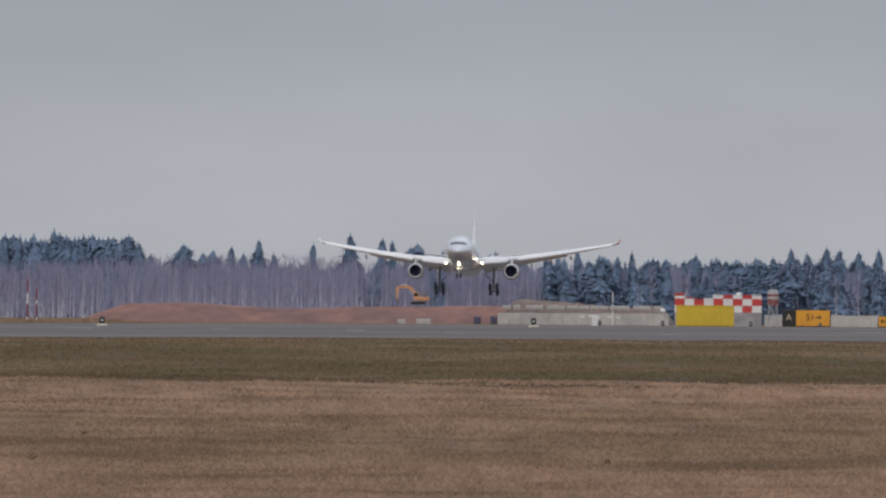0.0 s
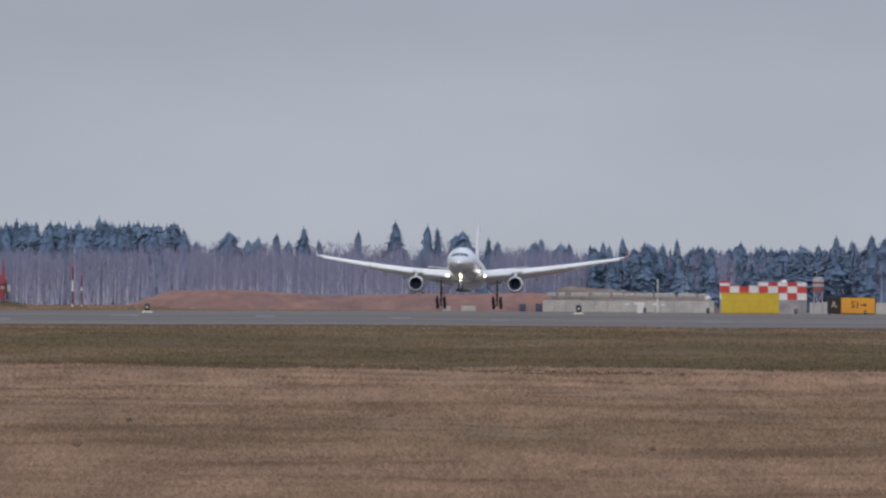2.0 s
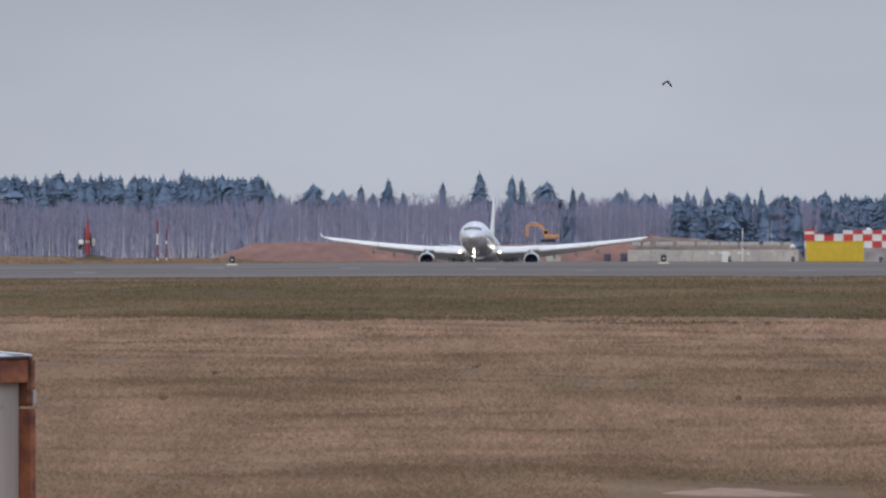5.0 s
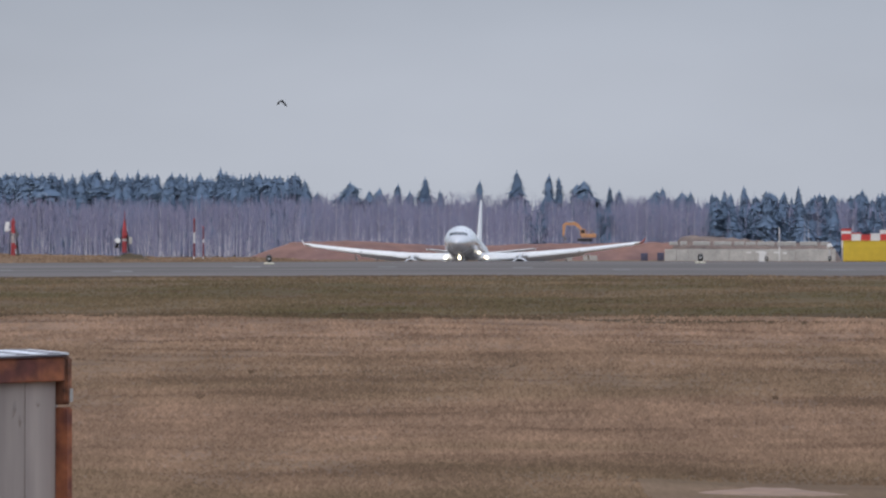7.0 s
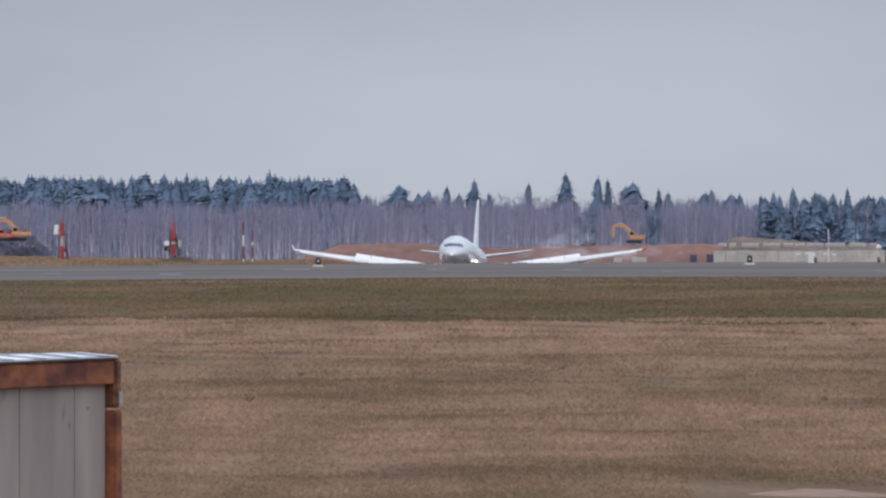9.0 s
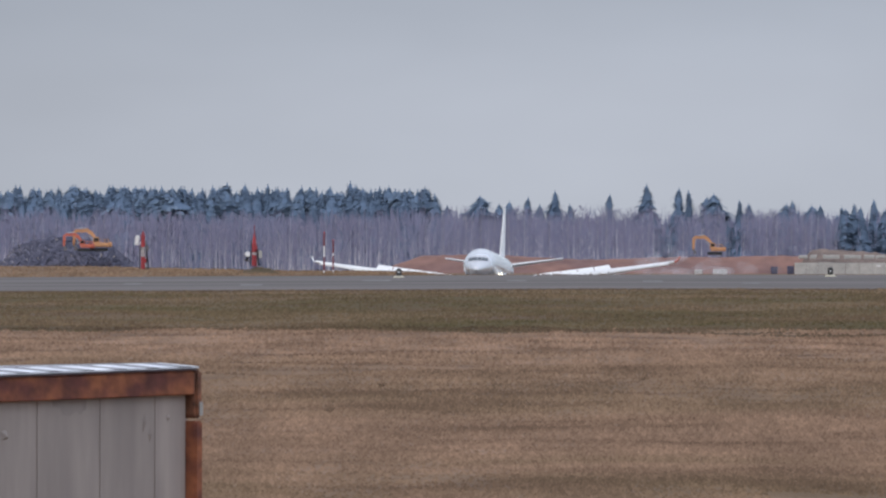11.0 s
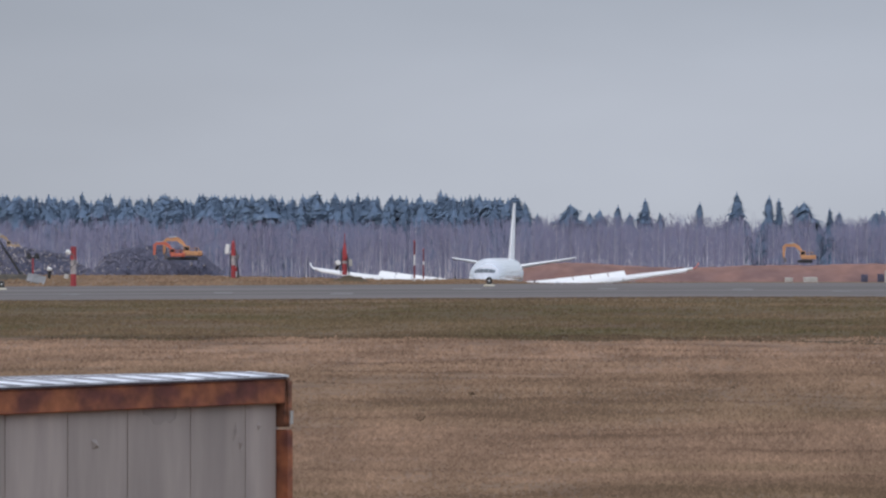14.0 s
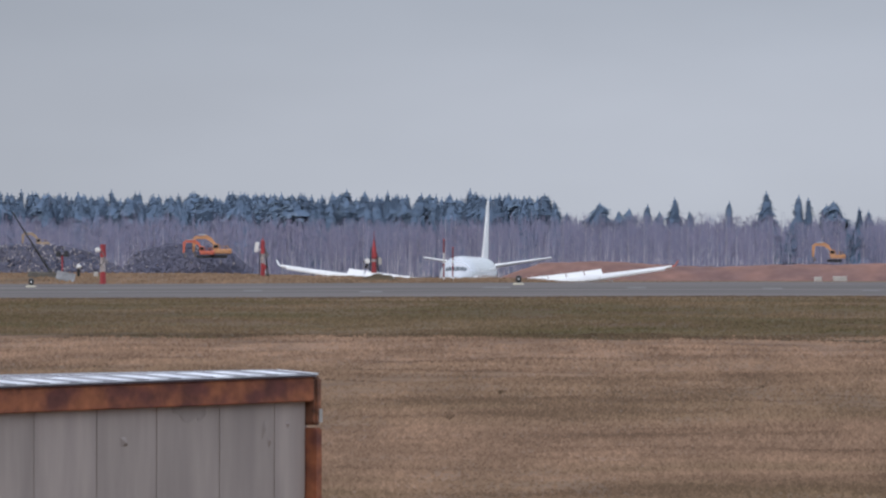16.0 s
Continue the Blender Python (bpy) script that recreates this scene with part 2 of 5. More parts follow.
def field_material(name="field_grass", uneven=0.0):
    m = material(name, (0.272, 0.174, 0.118), 0.95, second=(0.212, 0.137, 0.094), grain=9.0, stain=0.45, contrast=0.18, streak=(1.4, 0.035, 1), sheen=0.03)
    n, l = m.node_tree.nodes, m.node_tree.links
    b = n["Principled BSDF"]
    old = b.inputs["Base Color"].links[0].from_socket
    co, sep = n.new("ShaderNodeTexCoord"), n.new("ShaderNodeSeparateXYZ")
    l.new(co.outputs["Object"], sep.inputs[0])
    warp, wmap, add = n.new("ShaderNodeTexNoise"), n.new("ShaderNodeMapping"), n.new("ShaderNodeMath")
    wmap.inputs["Scale"].default_value = (0.075, 0.045, 1)
    l.new(co.outputs["Object"], wmap.inputs[0])
    l.new(wmap.outputs[0], warp.inputs["Vector"])
    warp.inputs["Scale"].default_value, warp.inputs["Detail"].default_value = 1.0, 3
    add.operation = "MULTIPLY_ADD"
    add.inputs[1].default_value = 200.0
    l.new(warp.outputs["Fac"], add.inputs[0])
    l.new(sep.outputs["Y"], add.inputs[2])
    rng = n.new("ShaderNodeMapRange")
    rng.inputs["From Min"].default_value, rng.inputs["From Max"].default_value = 100.0, 1600.0
    l.new(add.outputs[0], rng.inputs["Value"])
    ramp = n.new("ShaderNodeValToRGB")
    e = ramp.color_ramp.elements
    spots = ((0.0, 0.5), (0.200, 0.5), (0.224, 0.12), (0.27, 0.0), (0.32, 0.36), (0.385, 0.30), (0.44, 0.0), (0.518, 0.0), (0.524, 0.9), (0.555, 1.0), (0.80, 0.9), (0.86, 0.5), (1.0, 0.3))
    e[0].position, e[1].position = spots[0][0], spots[-1][0]
    for p, v in spots[1:-1]:
        e.new(p)
    for el, (p, v) in zip(sorted(e, key=lambda q: q.position), spots):
        el.position, el.color = p, (v, v, v, 1)
    l.new(rng.outputs[0], ramp.inputs[0])
    mix = n.new("ShaderNodeMix")
    mix.data_type = "RGBA"
    mix.inputs["B"].default_value = (0.088, 0.071, 0.037, 1)
    # the green thins out in broad drifts
    drift, dmap, drng, thin_out = n.new("ShaderNodeTexNoise"), n.new("ShaderNodeMapping"), n.new("ShaderNodeMapRange"), n.new("ShaderNodeMath")
    dmap.inputs["Scale"].default_value = (0.05, 0.011, 1)
    l.new(co.outputs["Object"], dmap.inputs[0])
    l.new(dmap.outputs[0], drift.inputs["Vector"])
    drift.inputs["Scale"].default_value, drift.inputs["Detail"].default_value = 1.0, 5
    drng.inputs["From Min"].default_value, drng.inputs["From Max"].default_value = 0.40, 0.56
    drng.inputs["To Min"].default_value, drng.inputs["To Max"].default_value = 0.66, 1.0
    l.new(drift.outputs["Fac"], drng.inputs["Value"])
    thin_out.operation = "MULTIPLY"
    l.new(ramp.outputs[0], thin_out.inputs[0])
    l.new(drng.outputs[0], thin_out.inputs[1])
    l.new(thin_out.outputs[0], mix.inputs["Factor"])
    l.new(old, mix.inputs["A"])
    # dark brown patches and lines between the mown strips
    patch, pmap, prng, dark = n.new("ShaderNodeTexNoise"), n.new("ShaderNodeMapping"), n.new("ShaderNodeMapRange"), n.new("ShaderNodeMix")
    pmap.inputs["Scale"].default_value = (0.15, 0.065, 1)
    l.new(co.outputs["Object"], pmap.inputs[0])
    l.new(pmap.outputs[0], patch.inputs["Vector"])
    patch.inputs["Scale"].default_value, patch.inputs["Detail"].default_value = 1.0, 7
    prng.inputs["From Min"].default_value, prng.inputs["From Max"].default_value = 0.47, 0.66
    prng.inputs["To Max"].default_value = 0.68
    l.new(patch.outputs["Fac"], prng.inputs["Value"])
    dark.data_type = "RGBA"
    dark.inputs["B"].default_value = (0.105, 0.068, 0.046, 1)
    l.new(prng.outputs[0], dark.inputs["Factor"])
    l.new(mix.outputs["Result"], dark.inputs["A"])
    # a bare dark seam where the mown strip meets the straw
    seam, worn, bare = n.new("ShaderNodeValToRGB"), n.new("ShaderNodeMath"), n.new("ShaderNodeMix")
    e = seam.color_ramp.elements
    e[0].position, e[1].position = 0.520, 0.551
    e[0].color = e[1].color = (0, 0, 0, 1)
    for p, v in ((0.525, 0.9), (0.536, 0.5)):
        e.new(p).color = (v, v, v, 1)
    l.new(rng.outputs[0], seam.inputs[0])
    worn.operation = "MULTIPLY"
    l.new(seam.outputs[0], worn.inputs[0])
    l.new(drng.outputs[0], worn.inputs[1])
    bare.data_type = "RGBA"
    bare.inputs["B"].default_value = (0.072, 0.048, 0.032, 1)
    l.new(worn.outputs[0], bare.inputs["Factor"])
    l.new(dark.outputs["Result"], bare.inputs["A"])
    last = bare.outputs["Result"]
    if uneven:
        info, span, tone = n.new("ShaderNodeNewGeometry"), n.new("ShaderNodeMapRange"), n.new("ShaderNodeVectorMath")
        span.inputs["To Min"].default_value, span.inputs["To Max"].default_value = 1 - uneven, 1 + uneven
        tone.operation = "SCALE"
        l.new(info.outputs["Random Per Island"], span.inputs["Value"])
        l.new(last, tone.inputs[0])
        l.new(span.outputs[0], tone.inputs["Scale"])
        last = tone.outputs[0]
    l.new(last, b.inputs["Base Color"])
    return m


FIELD = field_material()
TUSSOCK = field_material("tussock_grass", 0.23)


def build_ground():
    ys = list(range(-400, 200, 60)) + list(range(200, 280, 8)) + list(np.arange(280, 700, 3.0)) + list(np.arange(700, 1262, 5.0))
    ys += [1262, 1268, 1271.9, 1274, 1330, 1332.1, 1336, 1345, 1352] + list(range(1365, 1760, 15)) + list(range(1800, 5000, 100)) + [4995]
    xs = [-2600, -1500, -800, -400, -200, -120, -80] + list(np.arange(-62, 62.1, 1.0)) + [80, 120, 200, 400, 800, 1500, 2600]
    verts = [(x, y, ground_z(x, y) - (0.25 if 1273 < y < 1331 else 0)) for y in ys for x in xs]
    k = len(xs)
    faces = [(j * k + i, j * k + i + 1, (j + 1) * k + i + 1, (j + 1) * k + i) for j in range(len(ys) - 1) for i in range(k - 1)]
    sheet("ground", verts, faces, FIELD, "dry brown airfield grass with green mown strips", "ground", "structure", True)
    # taxiway: a cambered slab with a slight step at both edges
    ys = [ROAD_NEAR - 0.3, ROAD_NEAR] + list(np.linspace(ROAD_NEAR + 5, ROAD_FAR - 5, 11)) + [ROAD_FAR, ROAD_FAR + 0.3]
    xs = [-900, -400, -150] + list(range(-90, 91, 6)) + [150, 400, 900]
    verts = [(x, y, ground_z(x, min(max(y, ROAD_NEAR), ROAD_FAR)) + (0.05 if 0 < j < len(ys) - 1 else -0.3)) for j, y in enumerate(ys) for x in xs]
    k = len(xs)
    faces = [(j * k + i, j * k + i + 1, (j + 1) * k + i + 1, (j + 1) * k + i) for j in range(len(ys) - 1) for i in range(k - 1)]
    sheet("road", verts, faces, ASPHALT, "grey asphalt taxiway across the airfield", "taxiway", "structure", True)
    # runway beyond the dip
    way = Vector((0.0677, 0.9977, 0))
    side = Vector((0.9977, -0.0677, 0))
    rows = []
    for d in range(2250, 4301, 50):
        mid = Vector((-39.8, 3019, 0)) + way * (d - 3019)
        for s in (-22.5, -7, 7, 22.5):
            p = mid + side * s
            rows.append((p.x, p.y, ground_z(p.x, p.y) + 0.06))
    faces = [(j * 4 + i, j * 4 + i + 1, j * 4 + i + 5, j * 4 + i + 4) for j in range(len(rows) // 4 - 1) for i in range(3)]
    sheet("runway", rows, faces, ASPHALT, "long grey asphalt runway on the plain", "runway", "structure", True)


build_ground()


# ---- site cabin close to the camera ----
def build_cabin():
    c = sight(57, 635, 150)
    u, v = Vector((-0.5, -0.866, 0)), Vector((-0.866, 0.5, 0))
    foot = ground_z(c.x, c.y)
    cabin = thing("site_cabin", (c.x, c.y, foot), "grey metal site cabin with a rusty steel frame", "cabin")
    h = c.z - foot
    long, deep = 7.5, 2.6
    drop = 0.0135   # the eaves sag away from the corner
    up = -0.004     # the roof climbs to the back

    def q(a, b, z):
        """a metres along the front wall, b metres to the back, z above the foot."""
        return u * a + v * b + Vector((0, 0, z))

    def slab(name, mat, a0, a1, b0, b1, z0, z1, label="", bevel=0.0, follow=True):
        bm = bmesh.new()
        sag = lambda a, b: (-a * drop + b * up) if follow else 0
        pts = [q(a, b, z + (sag(a, b) if z > 0.5 else 0)) for z in (z0, z1) for a, b in ((a0, b0), (a1, b0), (a1, b1), (a0, b1))]
        vs = [bm.verts.new(p) for p in pts]
        for f in ((0, 1, 2, 3), (4, 5, 6, 7), (0, 1, 5, 4), (1, 2, 6, 5), (2, 3, 7, 6), (3, 0, 4, 7)):
            bm.faces.new([vs[i] for i in f])
        if bevel:
            bmesh.ops.bevel(bm, geom=bm.edges[:], offset=bevel, segments=2, affect="EDGES")
        return part(name, bm, mat, cabin, label, True)

    edges = [0.1, 0.545, 1.32, 2.20, 3.03, 3.89, 4.74, 5.60, 6.45, 7.3]
    for a0, a1 in zip(edges, edges[1:]):
        slab("wall_panel", CABIN_WALL, a0 + 0.002, a1 - 0.002, 0.05, 0.09, 0.12, h - 0.17, bevel=0.006)
    slab("wall_core", CABIN_JOINT, 0.1, long - 0.1, 0.058, 0.14, 0.1, h - 0.1, "dark joint backing")
    for a0, a1 in ((0.0, 0.06), (long - 0.06, long)):
        slab("end_wall", CABIN_WALL, a0, a1, 0.1, deep, 0.1, h - 0.05)
    slab("back_wall", CABIN_WALL, 0.06, long - 0.06, deep - 0.06, deep, 0.1, h - 0.05)
    slab("eaves_beam", RUST, 0.09, long, -0.02, 0.1, h - 0.175, h + 0.005, "rust-streaked eaves beam", 0.008)
    slab("sill_beam", RUST, 0.09, long, -0.02, 0.1, 0.0, 0.14, "rusty sill beam", 0.008)
    slab("corner_post", RUST, -0.01, 0.09, -0.03, 0.12, 0.0, h - 0.37, "rusty corner post", 0.012)
    slab("corner_casting", RUST_DARK, 0.0, 0.09, -0.035, 0.12, h - 0.35, h + 0.01, "dark corroded corner casting", 0.02)
    slab("cable_clamp", CONCRETE, 0.01, 0.05, -0.042, -0.036, h - 0.33, h - 0.23, "pale metal clamp")
    slab("flashing", CABIN_DARK, 0.1, long, -0.04, 0.12, h + 0.007, h + 0.022, "dark bitumen edge strip")
    # standing-seam roof sheets
    n = 9
    for i in range(n):
        a0, a1 = 0.05 + i * (long - 0.05) / n, 0.05 + (i + 1) * (long - 0.05) / n
        bm = bmesh.new()
        ring = []
        steps = 13
        for j in range(steps):
            s = j / (steps - 1)
            a = a0 + (a1 - a0) * s
            wave = 0.001 * abs(math.sin(math.pi * 3 * s))
            ring.append([tuple(q(a, b, h + 0.034 - a * drop + b * up + wave + z)) for b, z in ((-0.03, 0), (0.3, 0.026), (1.3, 0.01), (deep, -0.014), (deep, -0.03), (-0.03, -0.015))])
        loft(bm, ring)
        part("roof_sheet", bm, ROOF_SHEET, cabin, "galvanised roof sheet")
    # low flat seams that run to the back; their darker colour draws stripes
    for i in range(16):
        a0 = 0.16 + i * 0.455
        bm = bmesh.new()
        loft(bm, [[tuple(q(a, b, h + 0.034 - a * drop + b * up + z)) for b, z in ((-0.034, 0.002), (0.3, 0.0285), (1.3, 0.0125), (deep, -0.0115), (deep, -0.016), (0.3, 0.02), (-0.034, -0.004))] for a in (a0, a0 + 0.05, a0 + 0.12, a0 + 0.18)])
        part("roof_seam", bm, SEAM, cabin)
    # creases knocked into the panels
    for a, z, w, tall, lean in ((2.66, h - 0.42, 0.066, 0.048, 25), (0.70, h - 0.37, 0.018, 0.075, 8), (0.36, h - 0.34, 0.025, 0.03, 0), (0.62, h - 0.46, 0.02, 0.05, -6)):
        bm = bmesh.new()
        c0 = q(a, 0.0485, z - a * drop)
        side, rise = u * math.cos(radians(lean)) + Vector((0, 0, math.sin(radians(lean)))), Vector((0, 0, math.cos(radians(lean)))) - u * math.sin(radians(lean))
        rim = [bm.verts.new(c0 + side * w * x + rise * tall * y) for x, y in ((-1, 0.1), (-0.2, 1), (0.9, 0.2), (0.3, -1))]
        apex = bm.verts.new(c0 + v * -0.02 + side * w * -0.2)
        for i in range(4):
            bm.faces.new((rim[i], rim[(i + 1) % 4], apex))
        bm.faces.new(rim)
        part("dent", bm, CABIN_WALL, cabin, smooth=False)
    # damp that ran down from under the eaves
    bm = bmesh.new()
    edge = ((1.50, 0.17), (1.52, 0.25), (1.60, 0.29), (1.66, 0.262), (1.75, 0.30), (1.84, 0.285), (1.88, 0.235), (1.97, 0.222), (2.0, 0.17))
    rings = [[q(a, b, h - down - a * drop) for a, down in edge] for b in (0.048, 0.054)]
    loft(bm, rings)
    part("stain", bm, CABIN_STAIN, cabin, "dark damp stain under the eaves", False)
    return cabin


RUST = material("rust", (0.33, 0.112, 0.048), 0.85, second=(0.135, 0.042, 0.032), grain=4, stain=1.7, contrast=0.34, streak=(1.7, 1.7, 2.6))
RUST_DARK = material("dark_rust", (0.27, 0.105, 0.055), 0.85, second=(0.075, 0.04, 0.03), grain=12, stain=7, contrast=0.45)
CABIN_WALL = material("cabin_wall", (0.385, 0.324, 0.290), 0.6, 0.0, second=(0.298, 0.250, 0.226), grain=4, stain=1.3, contrast=0.10, streak=(1.6, 1.6, 0.28), spread=0.04)
CABIN_JOINT = material("joint_backing", (0.26, 0.195, 0.172), 0.8, grain=4, stain=1)
CABIN_STAIN = material("damp_stain", (0.25, 0.213, 0.196), 0.7, second=(0.31, 0.264, 0.24), grain=6, stain=3, contrast=0.12)
CABIN_DARK = material("bitumen", (0.075, 0.05, 0.055), 0.8, grain=4, stain=1)
SEAM = material("roof_seam", (0.27, 0.265, 0.29), 0.6, 0.2, second=(0.17, 0.165, 0.185), grain=5, stain=2, contrast=0.2)
ROOF_SHEET = material("roof_sheet", (0.86, 0.87, 0.91), 0.45, 0.2, second=(0.62, 0.63, 0.68), grain=2, stain=1.4, contrast=0.2, streak=(2.2, 0.45, 1))
build_cabin()


# ---- woods ----
WOOD = 4560.0


def spray(bm, root, tip, w, rnd, pieces):
    """One bough: small kite-shaped sprays that hang along it, shorter towards the tip."""
    way = tip - root
    side = Vector((-way.y, way.x, 0)).normalized()
    for k in range(pieces):
        f = (k + rnd.uniform(0.3, 1.0)) / pieces
        c = root.lerp(tip, f)
        size = w * (1.15 - 0.55 * f) * rnd.uniform(0.7, 1.3)
        p = (side + way.normalized() * rnd.uniform(-0.5, 0.5)) * size * rnd.uniform(0.6, 1.0)
        ahead = way.normalized() * size * 0.9
        hang = Vector((0, 0, size * rnd.uniform(0.35, 0.9)))
        vs = [bm.verts.new(q) for q in (c - ahead + hang * 0.6, c + p - hang * 0.3, c + ahead - hang, c - p - hang * 0.3)]
        bm.faces.new((vs[0], vs[1], vs[2]))
        bm.faces.new((vs[0], vs[2], vs[3]))


def crown_mesh(seed, full, low, profile, tiers, pieces):
    """A crown one metre high: whorls of drooping boughs of uneven length on a dense lumpy body."""
    rnd = random.Random(seed)
    bm = bmesh.new()
    lean_x, lean_y = rnd.uniform(-0.02, 0.02), rnd.uniform(-0.02, 0.02)
    lobes = [(rnd.uniform(0, 6.28), rnd.uniform(0.0, 0.95), rnd.uniform(-0.6, 0.5)) for i in range(18)]

    def spread_at(s, a):
        r = full * profile(s) + 0.010
        for la, ls, k in lobes:
            r *= 1 + k * max(0.0, math.cos(a - la)) * max(0.0, 1 - abs(s - ls) * 7)
        return r

    tall = 0.97 - low
    s = 0.02
    while s < 0.975:
        axis = Vector((lean_x * s, lean_y * s, low + tall * s))
        n = 10 if s < 0.6 else 8
        turn, tier = rnd.uniform(0, 6.28), rnd.uniform(0.82, 1.2)
        for k in range(n):
            if rnd.random() < 0.08:
                continue
            a = turn + 2 * math.pi * (k + rnd.uniform(-0.3, 0.3)) / n
            r = spread_at(s, a) * tier * rnd.uniform(0.65, 1.28)
            out = Vector((math.cos(a), math.sin(a), 0))
            tip = axis + out * r + Vector((0, 0, -r * rnd.uniform(-0.1, 0.45)))
            spray(bm, axis + out * r * 0.35 + Vector((0, 0, r * 0.08)), tip, 0.009 + r * 0.115, rnd, pieces)
        s += (1.1 - 0.55 * s) * rnd.uniform(0.8, 1.2) / tiers
    rings = []
    for i in range(25):
        q = i / 24
        beat = 0.60 + 0.2 * rnd.random()
        rings.append([(lean_x * q + beat * spread_at(q, 0.4488 * j) * math.cos(0.4488 * j) * rnd.uniform(0.88, 1.08),
                       lean_y * q + beat * spread_at(q, 0.4488 * j) * math.sin(0.4488 * j) * rnd.uniform(0.88, 1.08), low + tall * q * 0.985) for j in range(14)])
    loft(bm, rings, slot=1)
    rod(bm, (lean_x, lean_y, 0.92), (lean_x, lean_y, 0.99), 0.007, 0.003, 5)
    return bm


def pointed(s):
    return 0.170 * (1 - s) ** 0.88


def rounded(s):
    return 0.160 * min(1.0, 0.75 + s) * (1 - s) ** 0.62


def domed(s):
    return 0.140 * min(1.0, 0.4 + 1.8 * s) * max(0.0, 1 - s ** 1.8) ** 0.7


def birch_twigs(seed):
    rnd = random.Random(seed)
    bm = bmesh.new()
    for i in range(230):
        s = rnd.uniform(0.34, 0.93)
        reach = 0.115 * math.sin(math.pi * min(1, (s - 0.26) / 0.76)) ** 0.8 + 0.008
        a, r = rnd.uniform(0, 2 * math.pi), rnd.uniform(0.0, 0.7)
        c = Vector((math.cos(a) * reach * r, math.sin(a) * reach * r, s))
        tip = c + Vector((math.cos(a) * reach * 0.5, math.sin(a) * reach * 0.5, rnd.uniform(0.03, 0.10)))
        w = Vector((-math.sin(a + 0.9), math.cos(a + 0.9), 0)) * rnd.uniform(0.0022, 0.005)
        bm.faces.new([bm.verts.new(p) for p in (c - w, c + w, tip)])
    return bm


def trunk_mesh(seed, r, top=0.96, bend=0.012, limbs=4):
    rnd = random.Random(seed)
    bm = bmesh.new()
    k1, k2 = rnd.uniform(-bend, bend), rnd.uniform(-bend, bend)
    rings = []
    for i in range(7):
        s = i / 6 * top
        rr = r * (1 - 0.85 * i / 6)
        ox, oy = k1 * math.sin(s * 4), k2 * math.sin(s * 3)
        rings.append([(ox + rr * math.cos(2 * math.pi * j / 6), oy + rr * math.sin(2 * math.pi * j / 6), s) for j in range(6)])
    loft(bm, rings)
    for i in range(limbs):
        s, a = rnd.uniform(0.4, 0.85), rnd.uniform(0, 6.28)
        rod(bm, (0, 0, s), (math.cos(a) * 0.07, math.sin(a) * 0.07, s + 0.09), r * 0.3, r * 0.05, 4)
    return bm


def data_of(bm, name, mat):
    ob = finish(name, bm, mat, smooth=False)
    data = ob.data
    bpy.data.objects.remove(ob)
    return data


TREES = {
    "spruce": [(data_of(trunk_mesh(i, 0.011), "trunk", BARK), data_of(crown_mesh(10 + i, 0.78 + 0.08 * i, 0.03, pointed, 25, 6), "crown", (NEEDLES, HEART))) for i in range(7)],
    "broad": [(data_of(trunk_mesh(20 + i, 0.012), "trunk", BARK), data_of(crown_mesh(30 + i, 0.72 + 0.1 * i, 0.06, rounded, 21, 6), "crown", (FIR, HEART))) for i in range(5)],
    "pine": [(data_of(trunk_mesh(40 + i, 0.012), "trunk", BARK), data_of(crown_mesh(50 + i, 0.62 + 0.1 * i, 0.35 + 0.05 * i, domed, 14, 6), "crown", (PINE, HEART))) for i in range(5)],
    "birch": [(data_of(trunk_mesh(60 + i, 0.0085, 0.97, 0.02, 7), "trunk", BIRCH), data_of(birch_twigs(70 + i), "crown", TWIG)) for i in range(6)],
}
LABELS = {
    "spruce": ("dark green pointed spruce at the wood's edge", "spruce tree"), "broad": ("dark dense rounded conifer in the wood", "conifer tree"),
    "pine": ("open-crowned pine above the bare birches", "pine tree"), "birch": ("bare pale-stemmed birch with purple-brown twigs", "birch tree")}


def tree(kind, x, y, h, wide=1.0, rnd=random):
    trunk, crown = rnd.choice(TREES[kind])
    ob = new(kind + "_tree")
    tagged(ob, *LABELS[kind], group="trees of the " + ("birch wood" if kind == "birch" else "conifer wood"))
    for data, name in ((trunk, "trunk"), (crown, "crown")):
        p = finish(name, None, None, ob, data=data)
    ob.matrix_basis = Matrix.Translation((x, y, ground_z(x, y) - 0.1)) @ pose(0, 0, 0, rnd.uniform(-1, 1), rnd.uniform(-1, 1), rnd.uniform(0, 360)) @ Matrix.Diagonal((h * wide, h * wide, h, 1))
    return ob


def tree_to(kind, u, v, d, wide=1.0, rnd=random):
    """A tree whose top shows on the bearing (u, v)."""
    top = sight(u, v, d)
    return tree(kind, top.x, top.y, top.z - ground_z(top.x, top.y) + 0.1, wide, rnd)


